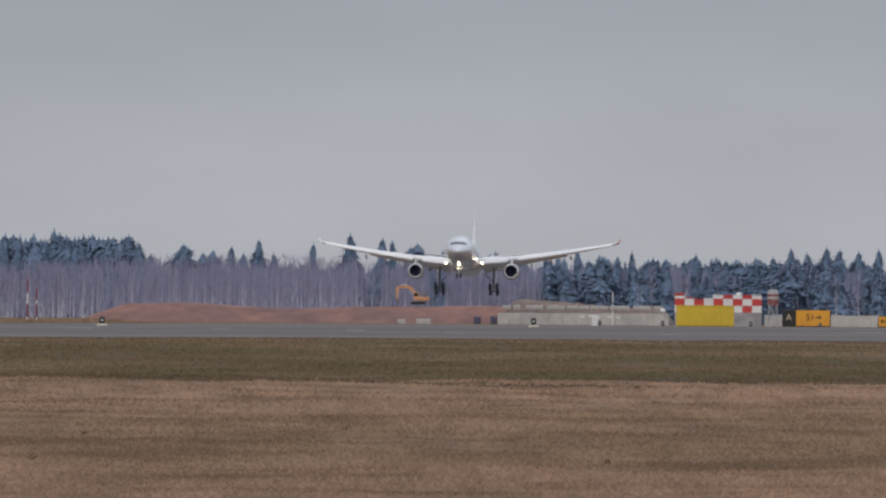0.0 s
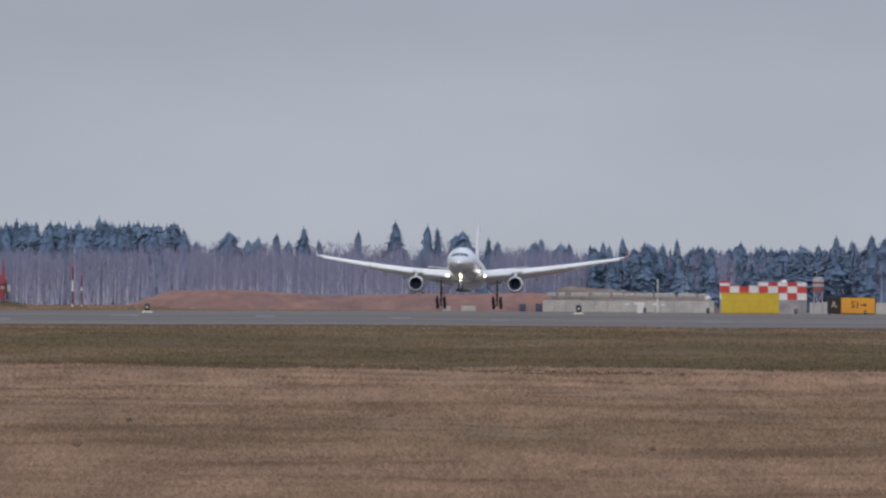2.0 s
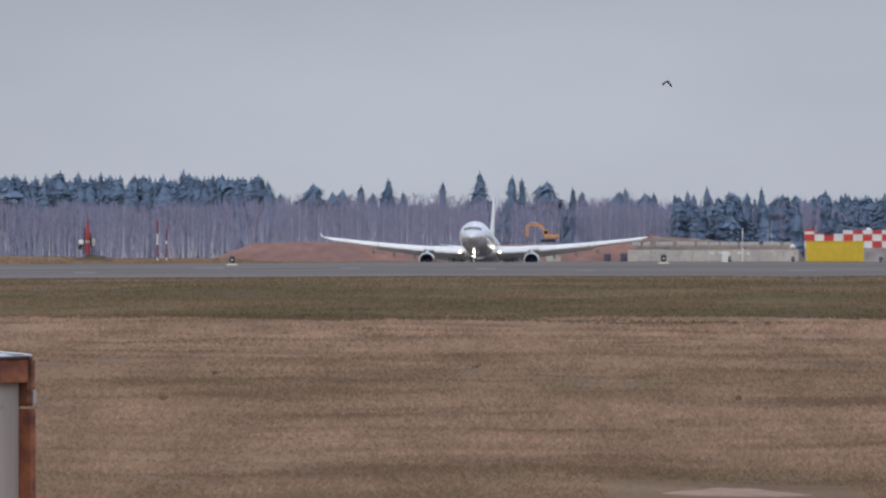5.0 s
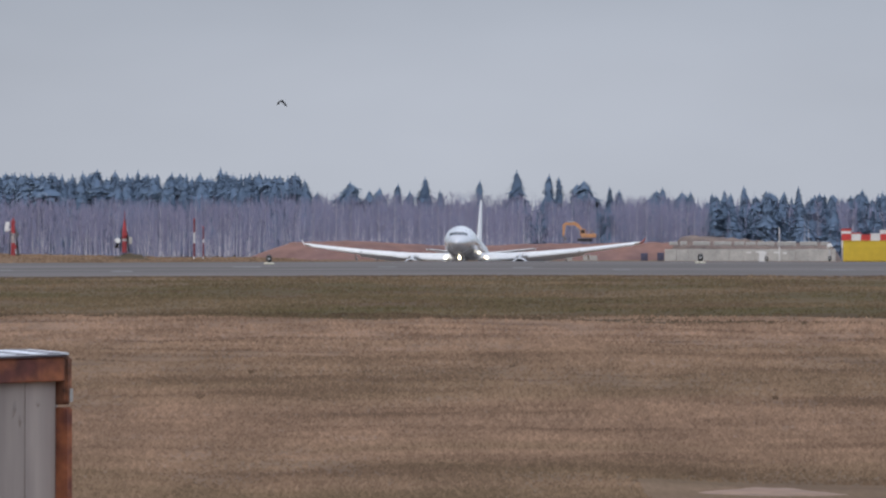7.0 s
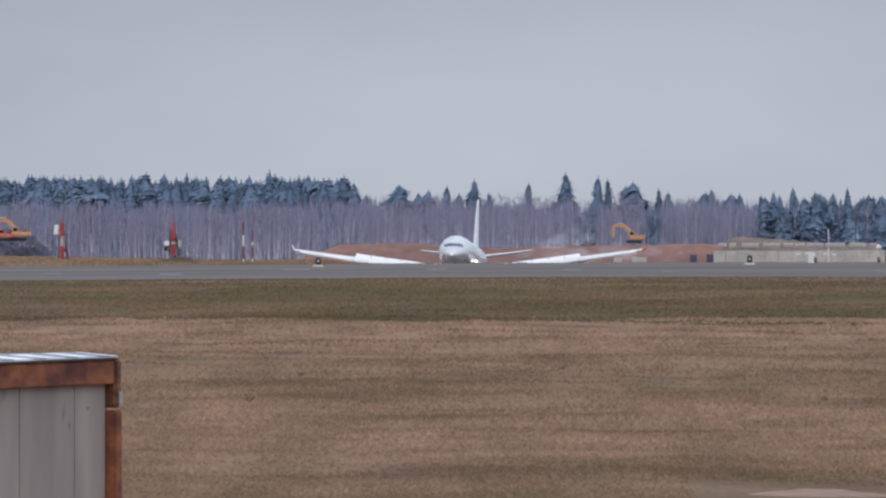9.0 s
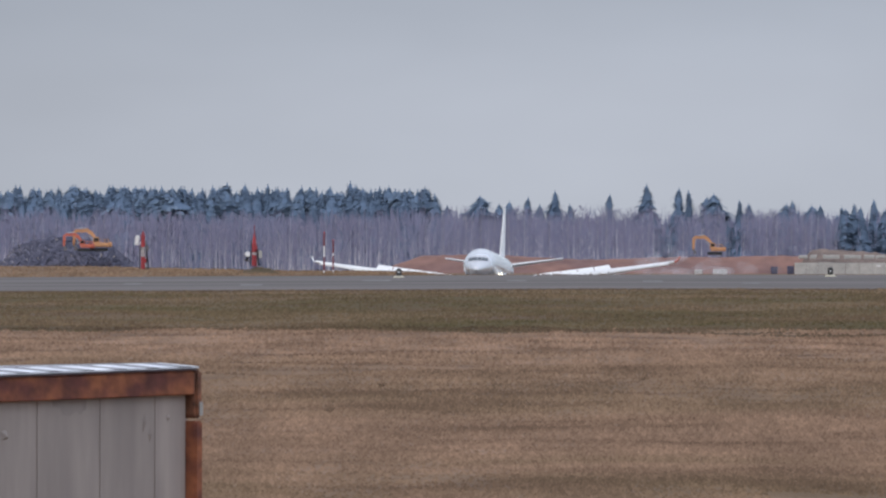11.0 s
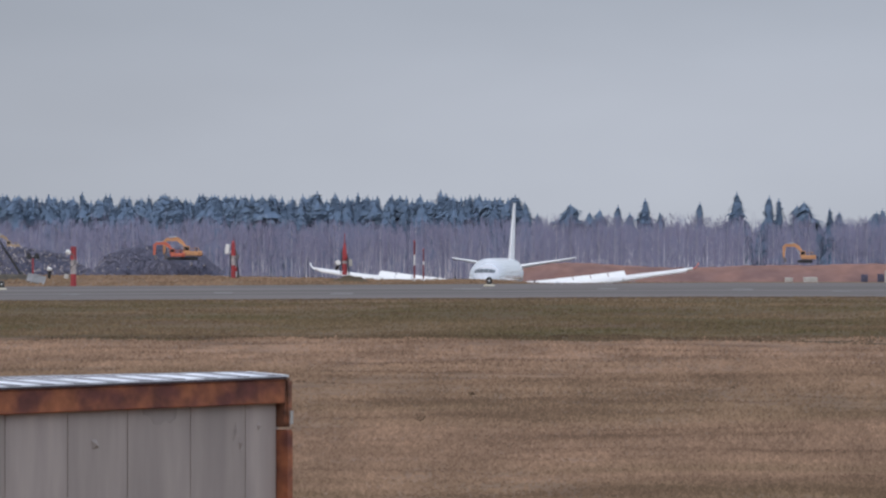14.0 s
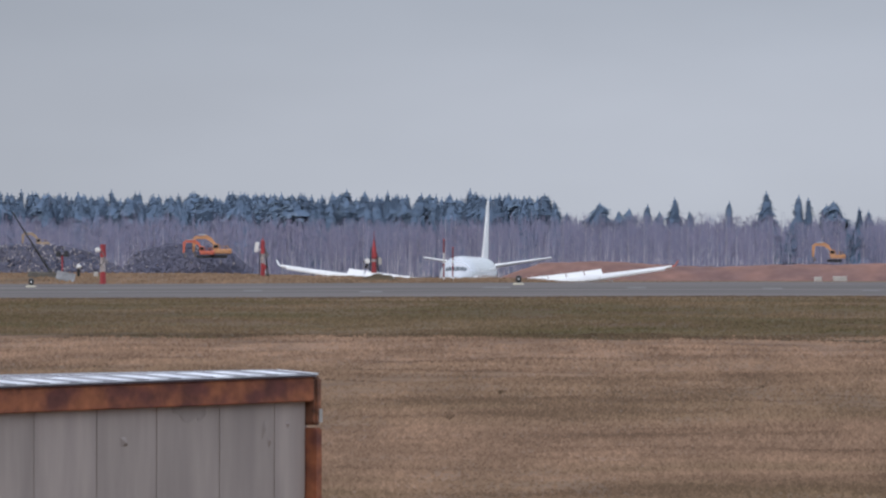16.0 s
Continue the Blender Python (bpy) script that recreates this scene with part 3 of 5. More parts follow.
def build_woods():
    rnd = random.Random(5)
    # the trees that stand out of the skyline
    marked = ((688, 313, "spruce"), (851, 301, "spruce"), (785, 319, "spruce"), (638, 325, "spruce"), (553, 322, "pine"), (718, 337, "broad"),
              (908, 308, "spruce"), (924, 313, "spruce"), (972, 318, "pine"), (958, 324, "pine"), (1012, 330, "spruce"), (1034, 336, "spruce"), (1110, 331, "broad"),
              (1096, 336, "broad"), (1150, 346, "broad"), (1252, 328, "spruce"), (1220, 336, "broad"), (1290, 336, "pine"), (1347, 329, "spruce"), (1320, 338, "broad"),
              (1405, 345, "broad"), (1463, 334, "spruce"), (1487, 342, "spruce"), (1515, 345, "broad"), (1440, 346, "broad"), (1572, 341, "pine"), (1628, 322, "spruce"),
              (1655, 330, "broad"), (1692, 319, "spruce"), (1718, 324, "broad"), (1750, 326, "spruce"), (1785, 322, "spruce"), (1600, 338, "spruce"),
              (321, 297, "spruce"), (290, 306, "broad"), (262, 308, "spruce"), (210, 310, "broad"), (178, 302, "spruce"), (138, 302, "broad"), (104, 300, "broad"),
              (62, 312, "spruce"), (30, 306, "spruce"), (352, 315, "pine"), (375, 316, "spruce"), (392, 313, "broad"), (420, 312, "broad"), (452, 311, "spruce"),
              (472, 330, "pine"), (495, 340, "pine"), (590, 337, "pine"), (612, 332, "pine"), (660, 338, "broad"), (-30, 308, "spruce"), (-60, 314, "broad"),
              (-100, 304, "spruce"), (-135, 315, "broad"), (-170, 309, "spruce"), (-205, 313, "broad"), (-240, 311, "spruce"), (-275, 315, "broad"), (-310, 301, "spruce"),
              (-345, 315, "pine"), (-370, 306, "spruce"), (-400, 312, "spruce"), (-430, 309, "broad"), (-470, 301, "spruce"), (-500, 307, "broad"), (-540, 306, "spruce"))
    for u, v, kind in marked:
        wide = {"spruce": 1.5, "broad": 1.6, "pine": 1.45}[kind] * rnd.uniform(0.9, 1.15)
        d = WOOD + (rnd.uniform(90, 170) if u > 890 else rnd.uniform(190, 270))
        tree_to(kind, u, v, d, wide, rnd)
    # conifers that fill the band behind the birches
    for i in range(310):
        u = -560 + 1040 * (i * 37 % 220 + rnd.uniform(-0.5, 0.5)) / 220 if i < 220 else rnd.uniform(1080, 1830)
        v = rnd.uniform(304, 324) if u < 480 else rnd.uniform(338, 366)
        tree_to(rnd.choice(("spruce", "broad", "broad", "pine")), u, v, WOOD + rnd.uniform(120, 330), rnd.uniform(1.3, 1.7), rnd)
    for i in range(150):
        u = 892 + 934 * (i + rnd.uniform(-0.5, 0.5)) / 150
        if noise.noise((u * 0.013, 3.3, 0.0)) > 0.12:
            continue
        tree_to(rnd.choice(("spruce", "broad", "spruce")), u, rnd.uniform(340, 378), WOOD + (rnd.uniform(15, 90) if u > 1060 else rnd.uniform(110, 190)), rnd.uniform(1.8, 2.5), rnd)
    # birches in front
    for i in range(230):
        u = -560 + 2390 * (i + rnd.uniform(-0.4, 0.4)) / 230
        v = rnd.uniform(338, 358) + (9 if u < 470 else 0) + (14 if u > 1130 else 0)
        if u > 870 and noise.noise((u * 0.013, 3.3, 0.0)) < 0.12 and rnd.random() < 0.72:
            continue
        tree_to("birch", u, v, WOOD + rnd.uniform(0, 160), rnd.uniform(0.8, 1.25), rnd)
    # brushwood: countless stems and twigs between the trees
    n = 80000
    d = np.random.uniform(WOOD + 10, WOOD + 260, n)
    u = np.random.uniform(-640, 1900, n)
    x = d * (u - 784) / LENS
    crest = np.array([11.2 + 3.4 * noise.noise((a * 0.12, b * 0.02, 2.2)) + 1.4 * noise.noise((a * 0.6, b * 0.05, 5.0)) for a, b in zip(x, d)])
    z = np.random.uniform(0.0, 1.0, n) * crest
    # thin out where the conifers stand in front
    dark = np.array([noise.noise((a * 0.013, 3.3, 0.0)) for a in u])
    thick = (u < 860) | (dark > 0.12) | (np.random.uniform(0, 1, n) < 0.28)
    x, d, z = x[thick], d[thick], z[thick]
    n = len(x)
    lean = np.stack([np.random.normal(0, 0.2, n), np.random.normal(0, 0.3, n), np.random.uniform(1.0, 3.2, n)], axis=1)
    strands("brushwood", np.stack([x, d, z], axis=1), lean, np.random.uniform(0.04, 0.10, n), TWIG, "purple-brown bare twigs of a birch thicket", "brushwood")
    n = 2300
    d = np.random.uniform(WOOD + 10, WOOD + 240, n)
    u = np.random.uniform(-640, 1900, n)
    x = d * (u - 784) / LENS
    keep = (u < 870) | (np.random.uniform(0, 1, n) < 0.35)
    x, d = x[keep], d[keep]
    n = len(x)
    lean = np.stack([np.random.normal(0, 0.5, n), np.zeros(n), np.random.uniform(6, 13, n)], axis=1)
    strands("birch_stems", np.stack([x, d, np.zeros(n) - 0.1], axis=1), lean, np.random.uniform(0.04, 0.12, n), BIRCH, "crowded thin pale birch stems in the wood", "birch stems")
    # far side of the wood, so that no sky shows between the stems
    n = 16000
    d = np.random.uniform(WOOD + 270, WOOD + 360, n)
    u = np.random.uniform(-680, 1940, n)
    x = d * (u - 784) / LENS
    z = np.random.uniform(-0.2, 9.5, n)
    lean = np.stack([np.random.normal(0, 0.8, n), np.zeros(n), np.random.uniform(2.0, 4.5, n)], axis=1)
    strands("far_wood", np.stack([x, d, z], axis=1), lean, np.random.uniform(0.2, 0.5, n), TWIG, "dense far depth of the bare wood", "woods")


build_woods()
# ---- airliner ----
HULL = ((-31.0, 4.72, 0.06), (-30.75, 4.74, 0.45), (-30.2, 4.80, 0.86), (-29.2, 4.93, 1.36), (-28.2, 5.06, 1.72), (-27.2, 5.18, 2.08), (-25.8, 5.34, 2.42),
        (-24.0, 5.48, 2.66), (-21.8, 5.58, 2.80), (-19.0, 5.60, 2.82), (-8.0, 5.60, 2.82), (2.0, 5.60, 2.82), (10.0, 5.62, 2.80), (15.0, 5.78, 2.62),
        (20.0, 6.15, 2.22), (25.0, 6.62, 1.62), (29.0, 7.02, 1.02), (31.5, 7.30, 0.5), (32.2, 7.38, 0.15))


def hull_at(y, a, out=0.0):
    ys = [h[0] for h in HULL]
    zc, r = np.interp(y, ys, [h[1] for h in HULL]), np.interp(y, ys, [h[2] for h in HULL]) + out
    return Vector((r * math.sin(a), y, zc + r * math.cos(a)))


def wing_z(x):
    return 3.85 + 5.0 * (abs(x) / 29.0) ** 1.3


def wing_section(side, x):
    lead = -8.2 + (x - 2.2) * 0.60
    trail = 4.3 if x < 9.4 else 4.3 + (x - 9.4) * 0.31
    chord = trail - lead
    thick = chord * (0.140 + 0.035 * x / 29)
    tilt = radians(3.5 - 3.0 * x / 29)
    out = []
    for s, t in ((0, 0), (0.02, 0.30), (0.1, 0.55), (0.3, 0.62), (0.55, 0.48), (0.8, 0.22), (1, 0.03), (1, -0.03), (0.8, -0.2), (0.55, -0.36), (0.3, -0.40), (0.1, -0.34), (0.02, -0.2)):
        y, z = lead + s * chord, t * thick
        out.append((side * x, y, wing_z(x) + z - (s - 0.3) * chord * math.sin(tilt)))
    return out, lead, trail, chord, thick


def build_airliner():
    plane = thing("airliner", (0, 0, 0), "silver-white twin-engined wide-body airliner landing with lights lit", "airplane")
    wings, legs, bogies = [], [], []
    # fuselage
    bm = bmesh.new()
    n = 40
    ys = sorted(set([h[0] for h in HULL] + list(np.linspace(-30, -20, 15)) + list(np.linspace(-18, 30, 14))))
    loft(bm, [[hull_at(y, 2 * math.pi * i / n) for i in range(n)] for y in ys])
    hull = part("fuselage", bm, SKIN, plane, "silver-white rounded fuselage")
    # cockpit panes
    def skin_y(x, z):
        y = -30.9
        while y < -24:
            zc, rad = np.interp(y, [h[0] for h in HULL], [h[1] for h in HULL]), np.interp(y, [h[0] for h in HULL], [h[2] for h in HULL])
            if math.hypot(x, z - zc) <= rad:
                return y
            y += 0.02
        return y

    for side in (-1, 1):
        for x0, x1, z0, z1 in ((0.04, 0.60, 6.22, 6.78), (0.66, 1.14, 6.20, 6.76), (1.20, 1.56, 6.16, 6.66)):
            bm = bmesh.new()
            pts = [(side * x, skin_y(x, z), z) for x, z in ((x0, z0), (x1, z0), (x1, z1), (x0, z1))]
            for out in (0.06, 0.02):
                bm.faces.new([bm.verts.new((a, b - out, c + out * 0.5)) for a, b, c in pts])
            bm.verts.ensure_lookup_table()
            for k in range(4):
                bm.faces.new([bm.verts[t] for t in (k, (k + 1) % 4, 4 + (k + 1) % 4, 4 + k)])
            part("cockpit_pane", bm, COCKPIT, plane, "dark cockpit window pane", False)
    # belly fairing
    bm = bmesh.new()
    rings = []
    for y, w, d in ((-10, 1.6, 2.45), (-8, 2.7, 2.20), (-4, 3.2, 2.05), (3, 3.2, 2.05), (7, 2.6, 2.25), (10, 1.2, 2.7)):
        rings.append([(w * math.cos(2 * math.pi * i / 20), y, 4.0 + (4.0 - d) * 0.95 * math.sin(2 * math.pi * i / 20)) for i in range(20)])
    loft(bm, rings)
    part("belly_fairing", bm, SKIN, plane, "bulging belly fairing")
    # fin, rudder line, tailplane
    bm = bmesh.new()
    rings = []
    for z, lead, trail in ((7.6, 20.5, 29.6), (10, 22.9, 30.4), (14, 26.4, 31.5), (17.0, 29.0, 32.2)):
        c = trail - lead
        rings.append([(t * c * 0.055, lead + s * c, z) for s, t in ((0, 0), (0.08, 0.7), (0.35, 1), (0.7, 0.55), (1, 0.05), (1, -0.05), (0.7, -0.55), (0.35, -1), (0.08, -0.7))])
    loft(bm, rings)
    part("tail_fin", bm, WING_WHITE, plane, "tall pale tail fin")
    for side in (-1, 1):
        bm = bmesh.new()
        rings = []
        for x, lead, trail, z in ((0.9, 22.4, 28.6, 7.05), (4, 24.6, 29.4, 7.55), (9.6, 28.6, 30.8, 8.45)):
            c = trail - lead
            rings.append([(side * x, lead + s * c, z + t * c * 0.055) for s, t in ((0, 0), (0.08, 0.7), (0.35, 1), (0.7, 0.55), (1, 0.05), (1, -0.05), (0.7, -0.55), (0.35, -1), (0.08, -0.7))])
        loft(bm, rings)
        part("tailplane", bm, WING_WHITE, plane, "white swept tailplane")
        # wing
        bm = bmesh.new()
        loft(bm, [wing_section(side, x)[0] for x in (1.8, 3.5, 6, 9.4, 12, 16, 20, 24, 27, 29.0)])
        wing = part("wing", bm, WING_WHITE, plane, "long white swept wing bent upward")
        wings.append((wing, side))
        # winglet
        bm = bmesh.new()
        _, lead, trail, chord, _ = wing_section(side, 29.0)
        rings = []
        for k, (o, z, c0, c1) in enumerate(((0, 0, 0.0, 1.0), (0.35, 0.2, 0.18, 1.02), (0.62, 0.6, 0.55, 1.12), (0.8, 1.05, 0.8, 1.2))):
            a, b = lead + c0 * chord, lead + c1 * chord
            rings.append([(side * (29.0 + o + s * 0.05), y, wing_z(29) + z - s * 0.03) for s, y in ((-1, a), (-1, b), (1, b), (1, a))])
        loft(bm, rings)
        part("winglet", bm, WINGLET if side > 0 else WING_WHITE, wing, "red-orange upturned winglet" if side > 0 else "white upturned winglet")
        # flaps lowered behind the wing
        for x0, x1, c, drop in ((3.3, 9.2, 2.6, 0.62), (9.8, 19.5, 1.9, 0.36)):
            bm = bmesh.new()
            rings = []
            for x in (x0, x1):
                _, lead, trail, chord, _ = wing_section(side, x)
                z0 = wing_z(x) - 0.62 * chord * math.sin(radians(3.5 - 3.0 * x / 29)) - 0.18
                k = 1.0 if x == x0 else 0.72
                rings.append([(side * x, trail - 0.4 + s * c * k, z0 + 0.12 - s * drop * k + t) for s, t in ((0, 0.02), (0.15, 0.18), (0.5, 0.14), (1, 0.0), (0.5, -0.08), (0.1, -0.1))])
            loft(bm, rings)
            part("flap", bm, WING_WHITE, wing, "lowered trailing flap")
        # slats drooped in front
        for x0, x1 in ((3.4, 8.4), (10.4, 18.8), (19.0, 28.2)):
            bm = bmesh.new()
            rings = []
            for x in (x0, x1):
                _, lead, trail, chord, thick = wing_section(side, x)
                z0 = wing_z(x) + 0.3 * chord * math.sin(radians(3.5 - 3.0 * x / 29))
                w = 0.42 + 0.05 * chord
                rings.append([(side * x, lead - 0.30 + s * w, z0 + t * w) for s, t in ((0, -0.62), (-0.12, -0.35), (0.1, 0.05), (0.7, 0.30), (0.66, 0.18), (0.2, -0.2), (0.12, -0.55))])
            loft(bm, rings)
            part("slat", bm, WING_WHITE, wing, "extended leading-edge slat")
        # flap track fairings
        for x in (6.3, 12.6, 16.4, 20.2):
            _, lead, trail, chord, _ = wing_section(side, x)
            bm = bmesh.new()
            rings = []
            for s, r in ((0, 0.03), (0.15, 0.2), (0.5, 0.3), (0.8, 0.24), (1, 0.03)):
                y = trail - 2.6 + s * 4.6
                rings.append([(side * x + r * 0.75 * math.cos(2 * math.pi * i / 10), y, wing_z(x) - 0.62 - 0.55 * s + r * math.sin(2 * math.pi * i / 10)) for i in range(10)])
            loft(bm, rings)
            part("flap_fairing", bm, SKIN, wing, "slim flap track fairing")
        # engine
        cx, cy, cz = side * 9.4, -10.6, 2.3
        bm = bmesh.new()
        lathe(bm, ((0.25, 1.40), (0.8, 1.52), (2.0, 1.58), (3.6, 1.45), (5.0, 1.12), (5.05, 1.02), (4.0, 1.0)), (cx, cy, cz))
        pod = part("engine", bm, SKIN, plane, "silver engine nacelle")
        bm = bmesh.new()
        lathe(bm, ((0.25, 1.40), (0.08, 1.34), (0.0, 1.26), (0.06, 1.18), (0.25, 1.14)), (cx, cy, cz))
        part("intake_lip", bm, LIP, pod, "bright polished intake lip")
        bm = bmesh.new()
        lathe(bm, ((0.25, 1.14), (0.7, 1.17), (1.6, 1.18), (1.62, 0.4)), (cx, cy, cz))
        part("intake_duct", bm, DUCT, pod, "dark blue-grey intake duct")
        bm = bmesh.new()
        for i in range(22):
            a = 2 * math.pi * i / 22
            d, p = Vector((math.cos(a), 0, math.sin(a))), Vector((-math.sin(a), 0, math.cos(a)))
            c = Vector((cx, cy, cz))
            pts = (c + d * 0.3 + Vector((0, 1.35, 0)) - p * 0.05, c + d * 0.3 + Vector((0, 1.55, 0)) + p * 0.05, c + d * 1.15 + Vector((0, 1.5, 0)) + p * 0.15, c + d * 1.15 + Vector((0, 1.3, 0)) - p * 0.15)
            bm.faces.new([bm.verts.new(q) for q in pts])
        lathe(bm, ((0.85, 0.02), (1.0, 0.16), (1.3, 0.32), (1.6, 0.38)), (cx, cy, cz), 14)
        part("fan", bm, DUCT, pod, "dark fan blades with spinner")
        bm = bmesh.new()
        lathe(bm, ((4.0, 0.98), (5.2, 0.8), (6.2, 0.5), (6.8, 0.05)), (cx, cy, cz), 16)
        part("exhaust_cone", bm, BELLY, pod, "grey exhaust cone")
        bm = bmesh.new()
        rings = []
        for y, z0, z1, w in ((cy + 0.9, cz + 1.45, cz + 1.6, 0.06), (cy + 2.4, cz + 1.2, cz + 2.2, 0.22), (cy + 6.2, cz + 0.6, cz + 2.5, 0.24), (cy + 9.5, cz + 1.5, cz + 2.1, 0.08)):
            rings.append([(cx - w, y, z0), (cx + w, y, z0), (cx + w, y, z1), (cx - w, y, z1)])
        loft(bm, rings)
        part("pylon", bm, SKIN, pod, "engine pylon")
        # main gear
        gx = side * 5.34
        bm = bmesh.new()
        rod(bm, (gx, 2.0, 5.0), (gx, 2.0, 0.75), 0.2, 0.16, 12)
        rod(bm, (gx - side * 2.0, 2.0, 3.9), (gx, 2.0, 2.0), 0.09, 0.09)
        rod(bm, (gx, 0.1, 3.8), (gx, 2.0, 1.6), 0.08, 0.08)
        gear = part("main_gear", bm, BELLY, plane, "dark grey main landing gear leg")
        legs.append(gear)
        bm = bmesh.new()
        rod(bm, (gx, 0.9, 0.72), (gx, 3.1, 0.72), 0.15)
        for dy in (1.0, 3.0):
            rod(bm, (gx - 0.75, dy, 0.72), (gx + 0.75, dy, 0.72), 0.1)
        bogies.append(part("bogie", bm, BELLY, gear, "grey bogie beam with two axles"))
        bm = bmesh.new()
        box(bm, (0.06, 2.1, 1.9), (gx + side * 0.45, 2.0, 2.9), bevel=0.02)
        part("gear_door", bm, SKIN, gear, "gear leg door")
        for dy in (1.0, 3.0):
            for dx in (-0.7, 0.7):
                bm = bmesh.new()
                tyre(bm, (gx + dx, dy, 0.71), 0.71, 0.5)
                bogies.append(part("tyre", bm, TYRE, gear, "black tyre"))
    # nose gear
    bm = bmesh.new()
    rod(bm, (0, -24.3, 3.2), (0, -24.3, 0.55), 0.14, 0.11, 10)
    rod(bm, (0, -22.6, 3.0), (0, -24.2, 1.5), 0.07)
    rod(bm, (-0.5, -24.3, 0.53), (0.5, -24.3, 0.53), 0.08)
    nose = part("nose_gear", bm, STEEL, plane, "grey nose landing gear leg")
    for dx in (-0.36, 0.36):
        bm = bmesh.new()
        tyre(bm, (dx, -24.3, 0.53), 0.53, 0.34)
        part("tyre", bm, RUBBER, nose, "black tyre")
        bm = bmesh.new()
        box(bm, (0.04, 2.6, 0.85), (dx * 1.9, -23.6, 2.5), (0, dx * 18, 0), 0.015)
        part("gear_door", bm, SKIN, nose, "nose gear door")
    for p, r in (((0.0, -24.62, 2.6), 0.22), ((-0.2, -24.62, 1.85), 0.09), ((0.24, -24.62, 1.85), 0.09)):
        bm = bmesh.new()
        ball(bm, p, r, 1.0, 12)
        part("landing_light", bm, LAMP, nose, "bright warm landing light")
    for p, r in (((-3.55, -7.9, 4.02), 0.22), ((3.55, -7.9, 4.02), 0.22), ((2.58, -12.0, 4.6), 0.2)):
        bm = bmesh.new()
        ball(bm, p, r, 1.0, 12)
        part("landing_light", bm, LAMP, plane, "bright warm landing light")
    # spoilers on the wings, each on its hinge
    flaps = []
    for side in (-1, 1):
        for k in range(6):
            x = 4.9 + k * 2.6
            _, lead, trail, chord, thick = wing_section(side, x)
            y = trail - 1.9
            s = (y - lead) / chord
            z = wing_z(x) + 0.30 * thick + 0.03 - (s - 0.3) * chord * math.sin(radians(3.5 - 3.0 * x / 29))
            bm = bmesh.new()
            box(bm, (2.62, 1.5, 0.06), (0, 0.75, 0), bevel=0.015)
            sp = part("spoiler", bm, WING_WHITE, wings[0 if side < 0 else 1][0], "raised white spoiler panel")
            flaps.append((sp, side * x, y, z, side * math.degrees(math.atan(0.0 if x < 9.4 else 0.31)), -side * math.degrees(math.atan((wing_z(x + 1) - wing_z(x - 1)) / 2))))
    return plane, wings, legs, bogies, flaps


def tyre(bm, c, r, w):
    rings = []
    for x, k in ((-0.5, 0.5), (-0.5, 0.86), (-0.36, 0.98), (0, 1.0), (0.36, 0.98), (0.5, 0.86), (0.5, 0.5)):
        rings.append([(c[0] + x * w, c[1] + r * k * math.cos(2 * math.pi * i / 20), c[2] + r * k * math.sin(2 * math.pi * i / 20)) for i in range(20)])
    return loft(bm, rings)


WINGLET = material("winglet_paint", (0.58, 0.13, 0.09), 0.4, second=(0.5, 0.12, 0.09), grain=1, stain=0.4, contrast=0.05)
LIP = material("polished_lip", (0.86, 0.86, 0.87), 0.3, 0.6, grain=1, stain=0.4, contrast=0.03)
# pane base lifted to grey-blue in place of a reflection
COCKPIT = material("cockpit_glass", (0.07, 0.08, 0.10), 0.12, grain=2, stain=1, contrast=0.05)
TYRE = material("bluish_tyre", (0.05, 0.052, 0.075), 0.85, grain=3, stain=1)
airliner, airliner_wings, gear_legs, gear_bogies, spoilers = build_airliner()


# ---- building site beyond the runway ----
def ridge(name, u0, u1, d, deep, top, mat, label, category, seed, rough=0.5, kind=""):
    """A heaped bank: crest heights from top(s), steep sides, lumps."""
    a, b = sight(u0, 0, d).x, sight(u1, 0, d).x
    nx, ny = max(20, int((b - a) / 0.7)), 16
    verts = []
    for j in range(ny + 1):
        for i in range(nx + 1):
            s, t = i / nx, j / ny
            x, y = a + (b - a) * s, d - deep / 2 + deep * t
            shape = min(1.0, 1.25 * math.sin(math.pi * t)) if t < 0.5 else math.sin(math.pi * t)
            ends = min(1.0, s * 9, (1 - s) * (5 if category == "scrap heap" else 14))
            lump = noise.noise((x * 0.35 + seed, y * 0.3, seed)) * rough + noise.noise((x * 1.1, y * 1.1, seed + 4)) * rough * 0.45
            verts.append((x, y, ground_z(x, y) - 0.2 + max(0.0, (top(s) + lump) * shape * ends)))
    k = nx + 1
    faces = [(j * k + i, j * k + i + 1, (j + 1) * k + i + 1, (j + 1) * k + i) for j in range(ny) for i in range(nx)]
    return sheet(name, verts, faces, mat, label, category, kind, True)


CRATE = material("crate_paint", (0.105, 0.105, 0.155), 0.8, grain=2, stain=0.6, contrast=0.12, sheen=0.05)


